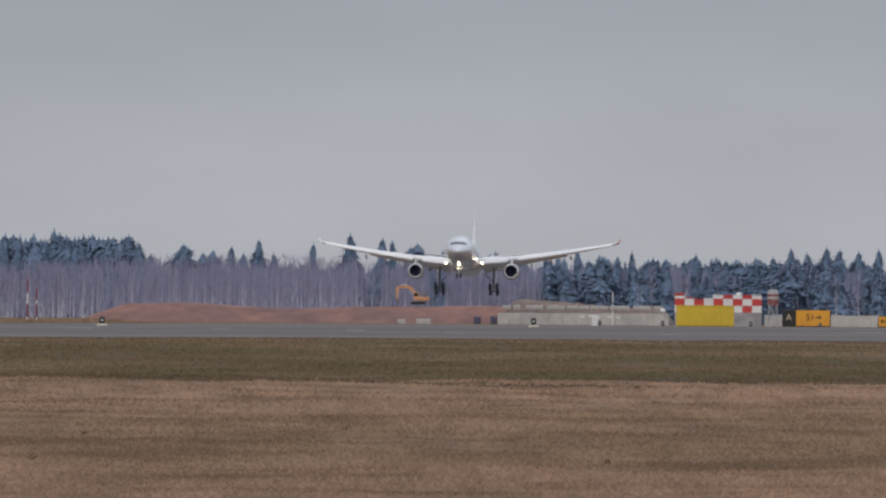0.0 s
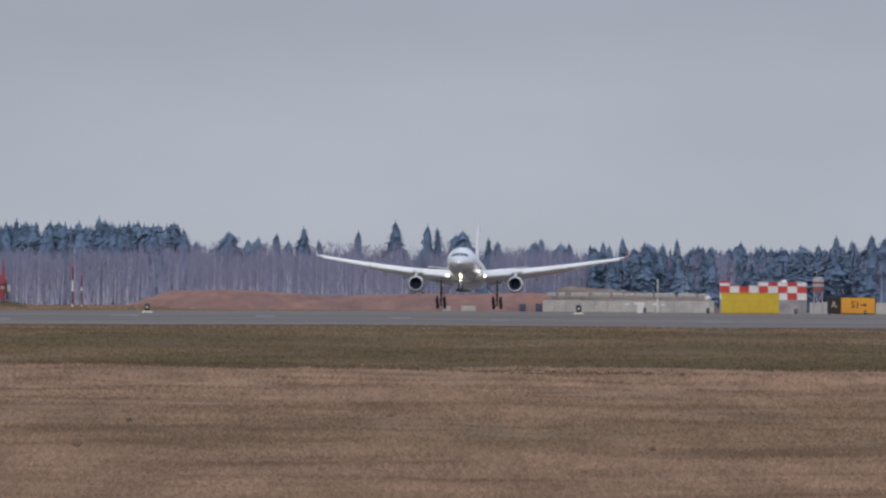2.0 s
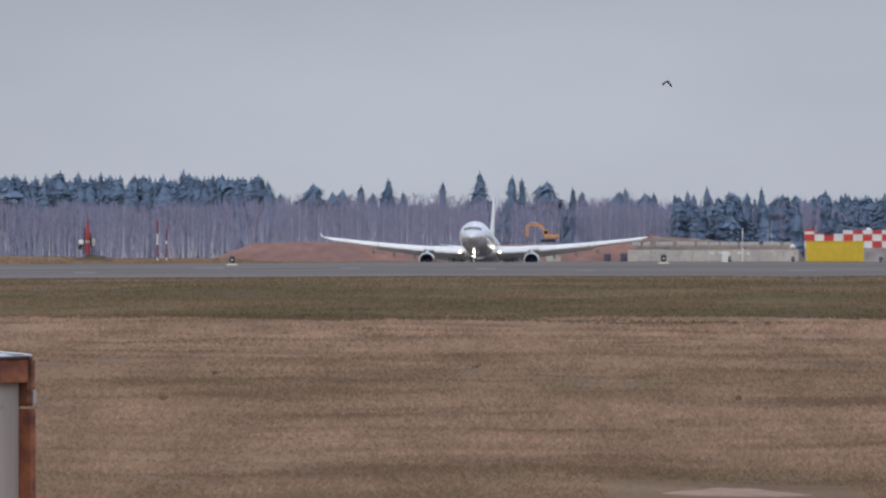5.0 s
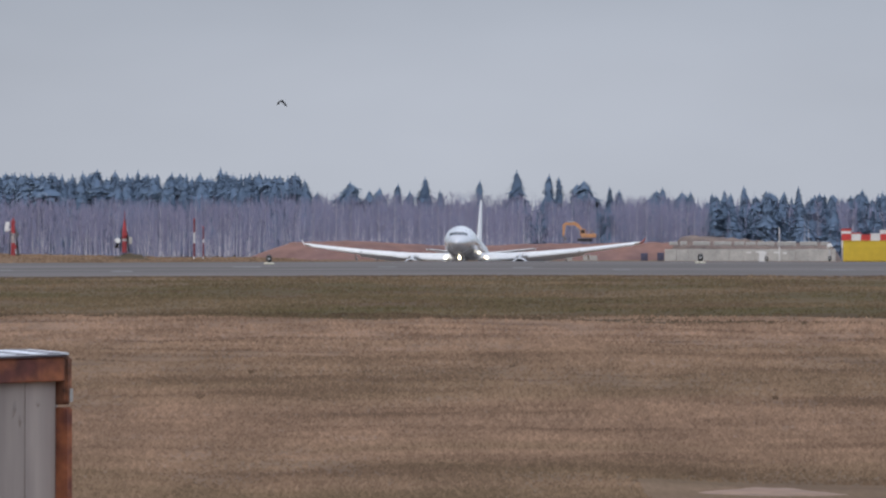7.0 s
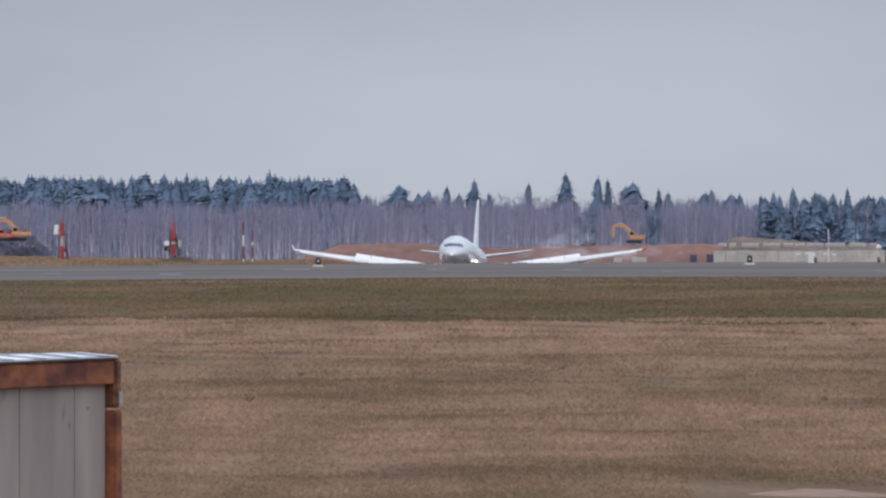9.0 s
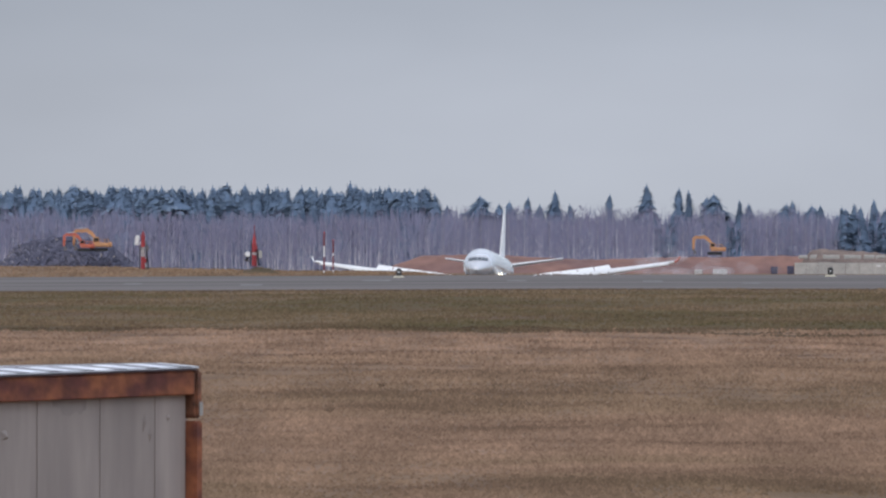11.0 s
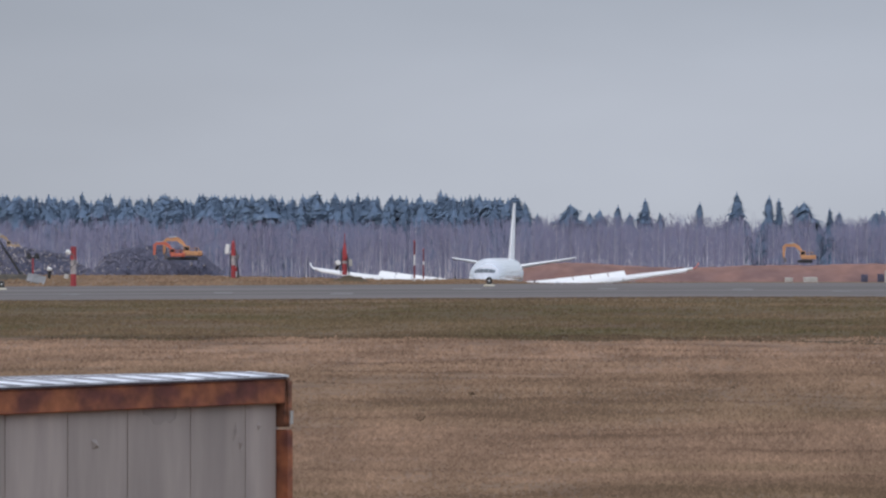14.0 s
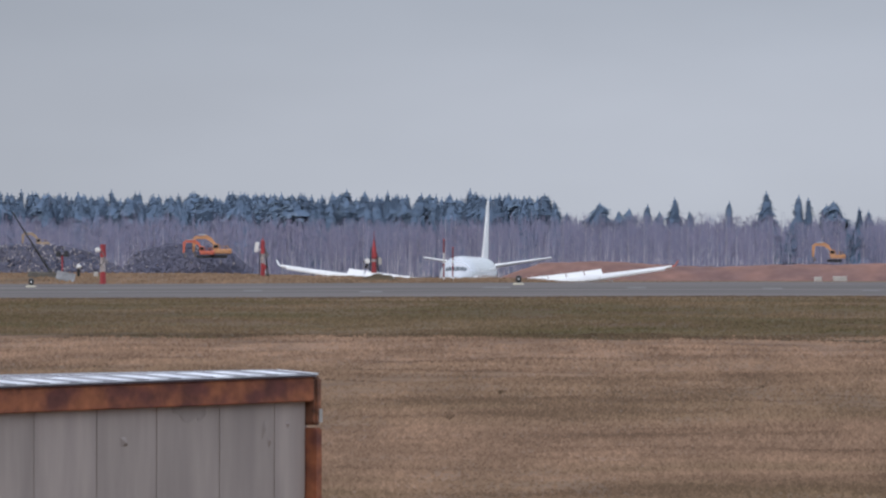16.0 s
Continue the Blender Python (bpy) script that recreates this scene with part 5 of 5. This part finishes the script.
def build_beacon(u, v_top, v_foot, d, kind):
    """A red and white obstacle-marked instrument post with small devices on it."""
    p = sight(u, v_top, d)
    foot = min(ground_z(p.x, d), sight(u, v_foot, d).z) if kind != "mound" else sight(u, v_foot, d).z
    label = {"mound": "red pointed instrument post with white devices on a mound", "lamp": "red and white instrument post with a white lamp housing",
             "dish": "red and grey post with a dark curved bracket"}[kind]
    post = thing("instrument_post", (p.x, d, foot), label, "instrument post", "red and white posts")
    h = p.z - foot
    if kind == "mound":
        shares, r = ((0.27, POST_RED), (0.065, DULL_WHITE), (0.20, POST_RED)), 0.18
    elif kind == "lamp":
        shares, r = ((0.34, POST_RED), (0.24, DULL_WHITE), (0.30, POST_RED)), 0.16
    else:
        shares, r = ((0.32, POST_RED), (0.36, DULL_WHITE), (0.32, POST_RED)), 0.2
    at = 0.0
    for share, mat in shares:
        bm = bmesh.new()
        rod(bm, (0, 0, h * at), (0, 0, h * (at + share)), r, r * 0.94, 12)
        part("section", bm, mat, post)
        at += share
    if at < 0.98:
        bm = bmesh.new()
        rod(bm, (0, 0, h * at), (0, 0, h * (at + (1 - at) * 0.55)), r * 0.9, 0.05, 10)
        rod(bm, (0, 0, h * (at + (1 - at) * 0.5)), (0, 0, h), 0.035, 0.02, 6)
        part("spike", bm, POST_RED, post, "red tapered top")
    if kind == "mound":
        bm = bmesh.new()
        bmesh.ops.create_cone(bm, cap_ends=True, segments=18, radius1=0.2, radius2=0.18, depth=0.12, matrix=pose(-0.46, -0.1, h * 0.29, 70, 0, 20))
        part("dish", bm, WHITE, post, "small white dish")
        bm = bmesh.new()
        rod(bm, (-0.5, 0, h * 0.14), (-0.2, 0, h * 0.36), 0.05)
        rod(bm, (-0.62, 0, h * 0.12), (-0.42, -0.1, h * 0.27), 0.07)
        part("bracket", bm, BLACK, post, "black bracket")
        bm = bmesh.new()
        lathe(bm, ((-0.04, 0.33), (0.04, 0.33), (0.04, 0.27), (-0.04, 0.27), (-0.04, 0.33)), (-0.46, 0.1, h * 0.22), 20)
        part("hoop", bm, BELLY, post, "dark cable hoop")
        for dx, top in ((-0.21, 0.62), (0.2, 0.5), (0.26, 0.42)):
            bm = bmesh.new()
            rod(bm, (dx * 1.25, -0.12, 0.05), (dx, -0.12, h * top), 0.028)
            part("cable", bm, BLACK, post)
        bm = bmesh.new()
        box(bm, (0.3, 0.22, 0.24), (0.05, -0.22, h * 0.43), bevel=0.02)
        part("junction", bm, POST_RED, post)
        bm = bmesh.new()
        box(bm, (0.24, 0.3, 0.5), (0.42, 0, h * 0.29), bevel=0.03)
        part("device_box", bm, CONCRETE, post, "pale grey device box")
    elif kind == "lamp":
        bm = bmesh.new()
        box(bm, (0.3, 0.34, 0.7), (-0.42, -0.05, h * 0.74), (0, 8, 0), 0.05)
        rod(bm, (-0.3, 0, h * 0.66), (0, 0, h * 0.7), 0.05)
        part("lamp_housing", bm, WHITE, post, "white lamp housing")
        bm = bmesh.new()
        box(bm, (0.22, 0.3, 0.34), (0.3, 0, h * 0.55), bevel=0.03)
        part("device_box", bm, BELLY, post, "dark device box")
        for x0, x1, top in ((0.42, 0.24, 0.5), (0.3, 0.2, 0.66), (-0.26, -0.2, 0.6)):
            bm = bmesh.new()
            rod(bm, (x0, -0.08, 0.05), (x1, -0.08, h * top), 0.032)
            part("cable", bm, BLACK, post)
        bm = bmesh.new()
        rod(bm, (-0.3, -0.1, h * 0.58), (0.3, -0.1, h * 0.46), 0.045)
        rod(bm, (0.18, -0.1, h * 0.72), (0.36, -0.1, h * 0.5), 0.04)
        part("stay", bm, BELLY, post, "dark bent stay")
        bm = bmesh.new()
        box(bm, (0.16, 0.2, 0.3), (0.16, -0.16, h * 0.24), bevel=0.02)
        part("junction", bm, POST_RED, post)
    else:
        bm = bmesh.new()
        rings = []
        for i in range(9):
            a = radians(-70 + i * 17)
            c, q = math.cos(a), math.sin(a)
            rings.append([(-0.42 + 0.5 * c, -0.2, h * 0.66 + 0.5 * q), (-0.42 + 0.5 * c, 0.2, h * 0.66 + 0.5 * q), (-0.42 + 0.57 * c, 0.2, h * 0.66 + 0.57 * q), (-0.42 + 0.57 * c, -0.2, h * 0.66 + 0.57 * q)])
        loft(bm, rings)
        part("curved_bracket", bm, BELLY, post, "dark curved bracket")
        bm = bmesh.new()
        box(bm, (0.36, 0.3, 0.3), (-0.34, -0.1, h * 0.86), (0, 20, 0), 0.06)
        part("lamp_head", bm, WHITE, post, "small white lamp head")
        bm = bmesh.new()
        box(bm, (0.3, 0.3, 0.3), (-0.46, 0, h * 0.26), bevel=0.04)
        part("device_box", bm, CONCRETE, post, "pale device box")
    return post


build_beacon(155, 376, 450, 1425, "mound")
build_beacon(-42, 386, 454, 1440, "lamp")
build_beacon(-325, 400, 471.5, 1336, "dish")


def build_mounds():
    """Low earth mounds: under the red post, and by the near ditch."""
    for u, v, d, w, hgt, mat, label in ((166, 450, 1425, 1.45, 0.34, TURF, "low grassy earth mound under the red post"), (1300, 864, 300, 1.5, 0.10, MOUND, "low pale bare earth mound in the grass")):
        p = sight(u, v, d)
        n, verts = 26, []
        for j in range(n + 1):
            for i in range(n + 1):
                x, y = (i / n * 2 - 1), (j / n * 2 - 1)
                r = math.sqrt(x * x + y * y)
                k = max(0.0, 1 - r * r) * (0.85 + 0.3 * noise.noise((x * 3, y * 3, u)))
                gx, gy = p.x + x * w, d + y * w * 1.6
                verts.append((gx, gy, ground_z(gx, gy) - 0.06 + (p.z - ground_z(p.x, d) + 0.06) * k))
        k = n + 1
        faces = [(j * k + i, j * k + i + 1, (j + 1) * k + i + 1, (j + 1) * k + i) for j in range(n) for i in range(n)]
        sheet("earth_mound", verts, faces, mat, label, "earth mound", "", True)


TURF = material("dark_turf", (0.120, 0.092, 0.060), 0.95, second=(0.085, 0.068, 0.046), grain=3, stain=0.6, contrast=0.3, bump=0.02, sheen=0.05)
MOUND = material("bare_earth", (0.28, 0.178, 0.125), 0.95, second=(0.22, 0.142, 0.10), grain=3, stain=0.6, contrast=0.25, bump=0.02)
build_mounds()


def build_barrier():
    """A striped boom that leans from a concrete slab, with a steel ramp beside it."""
    d = 1395
    a, b = sight(-418, 449, d), sight(-486, 343, d)
    slab_p = sight(-428, 452, d)
    z = ground_z(slab_p.x, d) - 0.05
    gate = thing("boom_barrier", (slab_p.x, d, z), "dark striped boom leaning from a concrete slab", "barrier")
    bm = bmesh.new()
    top = sight(0, 449, d).z - z
    box(bm, (2.3, 1.6, top), (0, 0, top / 2), (0, 1.5, 0), 0.05)
    part("slab", bm, SLAB, gate, "weathered concrete slab")
    o = Vector((slab_p.x, d, z))
    foot, tip = a - o, b - o
    n = 11
    for i in range(n):
        bm = bmesh.new()
        s0, s1 = i / n, (i + 1) / n
        rod(bm, foot.lerp(tip, s0), foot.lerp(tip, s1), 0.085 - 0.05 * s0, 0.085 - 0.05 * s1, 8)
        part("boom_section", bm, BLACK if i % 2 == 0 else RUBBER, gate)
    bm = bmesh.new()
    ball(bm, foot, 0.2, 0.8, 10)
    part("pivot", bm, BLACK, gate)
    q = sight(-391, 463, 1354)
    ramp = thing("steel_ramp", (q.x, 1354, ground_z(q.x, 1354)), "tilted grey steel plate by the barrier", "steel plate")
    bm = bmesh.new()
    box(bm, (1.25, 0.06, 0.62), (0, 0, 0.36), (-25, 12, 0), 0.01)
    part("plate", bm, PLATE, ramp)
    for sx in (-0.4, 0.4):
        bm = bmesh.new()
        rod(bm, (sx, 0.25, 0), (sx, 0.05, 0.45), 0.03)
        part("strut", bm, STEEL, ramp)
    p = sight(-397, 414, d + 5)
    zz = ground_z(p.x, d + 5)
    lamp = thing("twin_lamp", (p.x, d + 5, zz), "black twin obstruction lamp on a red post", "lamp")
    hh = p.z - zz
    bm = bmesh.new()
    rod(bm, (0, 0, 0), (0, 0, hh - 0.2), 0.06)
    part("post", bm, POST_RED, lamp)
    bm = bmesh.new()
    box(bm, (0.75, 0.16, 0.1), (0, 0, hh - 0.2), bevel=0.02)
    part("crossbar", bm, BLACK, lamp)
    for sx in (-0.27, 0.27):
        bm = bmesh.new()
        rod(bm, (sx, 0, hh - 0.3), (sx, 0, hh + 0.08), 0.19, 0.15, 10)
        part("lamp_head", bm, BLACK, lamp)
    p = sight(-368, 440, d + 5)
    zz = ground_z(p.x, d + 5)
    globe = thing("globe_lamp", (p.x, d + 5, zz), "white globe lamp with a black skirt", "lamp")
    bm = bmesh.new()
    ball(bm, (0, 0, p.z - zz), 0.17, 1.0, 12)
    part("globe", bm, WHITE, globe)
    bm = bmesh.new()
    rod(bm, (0, 0, 0), (0, 0, p.z - zz - 0.1), 0.1, 0.13, 10)
    part("stand", bm, BLACK, globe)


PLATE = material("weathered_plate", (0.27, 0.275, 0.29), 0.7, grain=3, stain=1, sheen=0.1)
SLAB = material("old_slab", (0.145, 0.135, 0.12), 0.9, second=(0.095, 0.088, 0.08), grain=3, stain=1, contrast=0.25)
build_barrier()


# ---- grass and weeds ----
WEED = material("dead_weeds", (0.13, 0.092, 0.062), 0.95, second=(0.10, 0.072, 0.05), grain=3, stain=1, spread=0.2, sheen=0.05)


def tussocks(x, d, name_label):
    """Upright matted tufts, each a small leaning fan of blades; they grow in drifts, taller in some and sparse in others."""
    drift = np.array([noise.noise((a * 0.16, b * 0.018, 3.0)) + 0.6 * noise.noise((a * 0.7, b * 0.06, 9.0)) for a, b in zip(x, d)])
    keep = drift + np.random.uniform(-0.5, 0.5, len(x)) > -0.35
    keep &= (d > 312) | (np.abs(x - 300 * (1300 - 784) / LENS) > 1.9)   # none on the bare mound
    x, d, drift = x[keep], d[keep], drift[keep]
    n = len(x)
    z = np.array([ground_z(a, b) for a, b in zip(x, d)])
    tall = np.random.uniform(0.03, 0.085, n) * (1.0 + 0.75 * np.clip(drift, -0.6, 0.9)) * (0.75 + d / 1800)
    half = np.random.uniform(0.012, 0.05, n) * (0.5 + d / 800)
    deep = tall * np.random.uniform(0.8, 1.8, n)
    skew = np.random.normal(0, 0.5, n) * tall
    points = np.stack([np.stack([x - half, d, z - 0.01], 1), np.stack([x + half, d, z - 0.01], 1),
                       np.stack([x + skew + half * 0.5, d + deep, z + tall * 0.85], 1), np.stack([x + skew - half * 0.4, d + deep, z + tall], 1)], 1).reshape(-1, 3)
    base = np.arange(n) * 4
    data = bpy.data.meshes.new("dry_grass")
    data.from_pydata(points.tolist(), [], np.stack([base, base + 1, base + 2, base + 3], 1).tolist())
    data.materials.append(TUSSOCK)
    tagged(new("dry_grass", data), name_label, "grass", kind="stuff")


def sow():
    np.random.seed(11)
    n = 230000
    d = 1 / np.random.uniform(1 / 1266, 1 / 285, n)
    tussocks(d * (np.random.uniform(-560, 1840, n) - 784) / LENS, d, "low matted straw-coloured and olive grass")
    n = 12000
    tussocks(np.random.uniform(-64, 2, n), np.random.uniform(1334, 1490, n), "matted dry grass on the verge beyond the taxiway")


sow()


def rough_edge():
    """Uneven tufts and clods along the near edge of the taxiway."""
    n = 16000
    x = np.random.uniform(-62, 62, n)
    d = ROAD_NEAR - 0.6 - np.abs(np.random.normal(0, 9, n))
    keep = np.array([noise.noise((a * 0.12, b * 0.1, 6.0)) > -0.12 for a, b in zip(x, d)])
    x, d = x[keep], d[keep]
    z = np.array([ground_z(a, b) for a, b in zip(x, d)])
    h = np.random.uniform(0.02, 0.11, len(x))
    lean = np.stack([np.random.normal(0, 0.12, len(x)), h * 1.2, h], axis=1)
    strands("edge_tufts", np.stack([x, d, z - 0.02], axis=1), lean, np.random.uniform(0.05, 0.3, len(x)), WEED, "dark tufts and clods along the asphalt edge", "grass")


rough_edge()


def markings():
    rnd = random.Random(4)
    for u in (-330, -60, 150, 372, 620, 860, 1035, 1420, 1770):
        d = rnd.uniform(1292, 1312)
        x, w = sight(u, 0, d).x, rnd.uniform(0.5, 1.0)
        verts = [(x + a, d + b, ground_z(x, d + b) + 0.056) for b in (-2.2, 2.2) for a in (-w, w)]
        sheet("marking", verts, [(0, 1, 3, 2)], FADED, "faded pale paint mark on the taxiway", "road marking", "structure")


FADED = material("faded_paint", (0.22, 0.215, 0.21), 0.9, second=(0.16, 0.155, 0.155), grain=3, stain=0.8, sheen=0.05)
markings()


def weed_data(seed):
    rnd = random.Random(seed)
    bm = bmesh.new()
    for i in range(46):
        a, r = rnd.uniform(0, 6.28), rnd.uniform(0, 0.14)
        base = Vector((math.cos(a) * r, math.sin(a) * r, 0))
        tip = base + Vector((math.cos(a) * rnd.uniform(0, 0.15), math.sin(a) * rnd.uniform(0, 0.15), rnd.uniform(0.08, 0.34)))
        w = Vector((rnd.uniform(-1, 1), rnd.uniform(-1, 1), 0)) * 0.016
        bm.faces.new([bm.verts.new(c) for c in (base - w, base + w, tip + w * 0.3)])
        for k in range(2):
            c = base.lerp(tip, rnd.uniform(0.5, 1))
            e = Vector((rnd.uniform(-1, 1), rnd.uniform(-1, 1), rnd.uniform(0, 1))) * 0.05
            bm.faces.new([bm.verts.new(c2) for c2 in (c, c + e, c + Vector((0.014, 0, 0.02)))])
    return data_of(bm, "weed", WEED)


WEEDS = [weed_data(i) for i in range(4)]
rnd = random.Random(8)
spots = [(845, 660, 0.8), (838, 659, 0.6), (560, 650, 1.0), (380, 672, 0.8), (1534, 719, 0.7), (1308, 714, 0.8), (938, 717, 0.7), (980, 862, 0.6), (695, 540, 0.5), (290, 716, 1.0), (1135, 860, 0.5), (455, 795, 0.6)]
spots += [(rnd.uniform(-540, 1820), rnd.uniform(590, 850), rnd.uniform(0.2, 0.4)) for i in range(24)]
for u, v, k in spots:
    k *= 0.55
    d = LENS * 4.6 / (v - LEVEL)
    x = sight(u, v, d).x
    ob = tagged(finish("weed", None, None, data=rnd.choice(WEEDS)), "dead brown weed standing in the dry grass", "weed", "weeds in the field")
    ob.matrix_basis = Matrix.Translation((x, d, ground_z(x, d) - 0.02)) @ pose(0, 0, 0, 0, 0, rnd.uniform(0, 360)) @ Matrix.Diagonal((k, k, k, 1))


# ---- spray behind the touchdown ----
def thin_mist():
    """Fine droplets: most of the light goes straight through."""
    m = bpy.data.materials.new("fine_spray")
    m.use_nodes = True
    n, l = m.node_tree.nodes, m.node_tree.links
    b, clear, blend = n["Principled BSDF"], n.new("ShaderNodeBsdfTransparent"), n.new("ShaderNodeMixShader")
    b.inputs["Base Color"].default_value, b.inputs["Roughness"].default_value = (0.74, 0.77, 0.86, 1), 1.0
    blend.inputs[0].default_value = 0.065
    l.new(clear.outputs[0], blend.inputs[1])
    l.new(b.outputs[0], blend.inputs[2])
    l.new(blend.outputs[0], n["Material Output"].inputs["Surface"])
    return soft_normals(m, 0.9)


SPRAY = thin_mist()


def build_spray(seed, wide, tall, count):
    """A drifting veil of spray in many small flakes, densest near the ground."""
    rnd = random.Random(seed)
    bm = bmesh.new()
    for i in range(count):
        c = Vector((rnd.gauss(0, wide * 0.3), rnd.uniform(-6, 6), abs(rnd.gauss(0, tall * 0.45))))
        r = rnd.uniform(0.6, 1.5)
        bm.faces.new([bm.verts.new(c + Vector((r * rnd.uniform(0.7, 1.5) * math.cos(1.0472 * k), 0.1 * rnd.uniform(-1, 1), r * rnd.uniform(0.5, 1.0) * math.sin(1.0472 * k)))) for k in range(6)])
    return tagged(finish("spray_mist", bm, SPRAY, smooth=False), "thin pale veil of spray over the runway", "mist", kind="stuff")


spray_left, spray_right = build_spray(1, 12, 4.2, 26), build_spray(2, 16, 2.6, 18)


# ---- crow ----
FEATHER = material("feathers", (0.018, 0.018, 0.02), 0.9, grain=20, stain=4, sheen=0.05)


def build_crow():
    crow = thing("crow", (0, 0, 0), "black crow flying across the grey sky", "bird")
    crow.scale = (1.1, 1.1, 1.1)
    bm = bmesh.new()
    rings = []
    for x, r in ((-0.26, 0.008), (-0.20, 0.03), (-0.15, 0.045), (-0.10, 0.05), (0.02, 0.075), (0.12, 0.06), (0.2, 0.025)):
        rings.append([(x, r * math.cos(2 * math.pi * i / 10), r * math.sin(2 * math.pi * i / 10) + 0.02) for i in range(10)])
    loft(bm, rings)
    part("body", bm, FEATHER, crow)
    bm = bmesh.new()
    loft(bm, [[(0.16, -0.02, 0.02), (0.16, 0.02, 0.02), (0.16, 0.02, 0.032), (0.16, -0.02, 0.032)], [(0.38, -0.07, 0.01), (0.38, 0.07, 0.01), (0.38, 0.07, 0.016), (0.38, -0.07, 0.016)]])
    part("tail", bm, FEATHER, crow)
    wings = []
    for side in (-1, 1):
        bm = bmesh.new()
        rings = []
        for s, x0, x1, lift in ((0.03, -0.14, 0.15, 0), (0.2, -0.20, 0.16, 0.04), (0.34, -0.15, 0.18, 0.03), (0.47, 0.0, 0.2, 0.0)):
            rings.append([(x0, side * s, lift), (x1, side * s, lift - 0.01), (x1, side * s, lift + 0.004), ((x0 + x1) / 2, side * s, lift + 0.018), (x0, side * s, lift + 0.008)])
        loft(bm, rings)
        wings.append((part("wing", bm, FEATHER, crow), side))
    return crow, wings


crow, crow_wings = build_crow()


# ---- what moves ----
def motions():
    """The landing run, with the nose coming down and the spoilers rising; the crow that crosses the sky."""
    rows = []
    for t, x, z, tip in ((0, 28.2, 8.87, 4.0), (0.5, 25.85, 7.5, 4.05), (1, 23.5, 6.0, 4.1), (1.5, 21.3, 4.9, 4.2), (2, 19.05, 4.0, 4.3), (2.5, 16.8, 3.1, 4.3), (3, 14.5, 2.2, 4.3),
                         (3.5, 12.15, 1.5, 4.4), (4, 9.85, 0.8, 4.6), (4.5, 7.55, 0.1, 4.8), (5, 5.25, -0.45, 5.0), (5.75, 1.85, -0.85, 5.0), (6.5, -1.5, -1.1, 4.9), (7.5, -5.95, -1.3, 4.4),
                         (8, -8.2, -1.5, 3.9), (8.5, -10.4, -1.68, 3.4), (9, -12.6, -1.65, 3.0), (10.2, -17.8, -1.5, 2.4), (11.5, -23.2, -1.25, 1.7), (12.5, -27.1, -1.05, 0.9),
                         (13.5, -30.9, -0.68, 0.15), (14.5, -34.8, -0.50, 0.1), (15.2, -37.5, -0.48, 0.3), (16, -40.3, -0.36, 0.4)):
        far = 3991.07 - 71.31 * t + 0.6597 * t * t
        head = -3.8 - 0.012 * t
        across = x - 28 * math.sin(radians(head))
        bank = -0.5 * max(0.0, 1 - abs(t - 7.3) / 1.7)
        rows.append((t, pose(across, far, z, -tip, bank, head)))
    walk(airliner, rows)
    # the wings sink as they lose their lift
    for wing, side in airliner_wings:
        hinge = Matrix.Translation((side * 2.2, 0, 4.2))
        walk(wing, [(t, Matrix.Translation((0, 0, sink)) @ hinge @ pose(0, 0, 0, 0, side * a, 0) @ hinge.inverted()) for t, a, sink in (
            (0, -0.5, 0), (2, 0.2, 0), (3.5, 1.1, 0), (5, 2.0, 0), (7.5, 1.8, -0.4), (9, 1.6, -0.7), (11.5, 2.5, -0.6), (13.5, 3.4, -0.48), (14.5, 3.5, -0.45), (15.5, 3.1, -0.42), (16, 3.1, -0.42))])
    # the main gear hangs low until it takes the weight
    for leg in gear_legs:
        walk(leg, [(t, pose(0, 0, z)) for t, z in ((0, -1.1), (3.5, -1.1), (4.3, -0.65), (5.2, 0), (16, 0))])
    # the bogies hang with their rear wheels low until they touch
    axle = Matrix.Translation((0, 2.0, 0.72))
    for piece in gear_bogies:
        walk(piece, [(t, axle @ pose(0, 0, 0, a, 0, 0) @ axle.inverted()) for t, a in ((0, -26), (3.6, -26), (4.6, 0), (16, 0))])
    for sp, x, y, z, sweep, lift in spoilers:
        walk(sp, [(t, pose(x, y, z, -3 + a, lift, sweep)) for t, a in ((0, 0), (6.8, 0), (7.5, 18), (8.0, 38), (8.8, 44), (16, 44))])
    # reverse thrust lifts spray off the runway; it stays behind and drifts
    for veil, u, d, start in ((spray_left, 840, 3500, 7.7), (spray_right, 935, 3440, 8.2)):
        foot = sight(u, 458, d)
        walk(veil, [(t, Matrix.Translation(foot + Vector((drift, 0, z)))) for t, drift, z in ((0, -2, -9), (start, -2, -9), (start + 0.8, 0, 0.4), (9.4, 0.5, 0.9), (11.5, 3.5, -1.4), (13, 6, -5.0), (16, 9, -9))])
    # the crow glides from right to left and beats its wings
    way = ((0, 2833, 45), (2, 2180, 62), (3.5, 1684, 84), (4, 1514, 104), (4.5, 1348, 122), (5, 1181, 145), (5.2, 1112, 153), (6.2, 735, 176), (7.3, 316, 182), (7.6, 194, 177),
           (7.9, 73, 171), (8.2, -45, 163), (10, -765, 120), (16, -3165, 40))
    walk(crow, [(t, Matrix.Translation(sight(u, v, 1500)) @ pose(0, 0, 0, 10, 0, 62)) for t, u, v in way])
    def beat(t):
        turns = (t - 5.0) / 0.4 if t < 6.3 else (t - 8.0) / 0.3333
        return -40 * math.cos(2 * math.pi * turns) - 4

    for wing, side in crow_wings:
        beats = [(0, pose(0, 0, 0.03))] + [(3.4 + 0.1 * k, pose(0, 0, 0.03, side * beat(3.4 + 0.1 * k), 0, 0)) for k in range(52)] + [(16, pose(0, 0, 0.03))]
        walk(wing, beats)


motions()
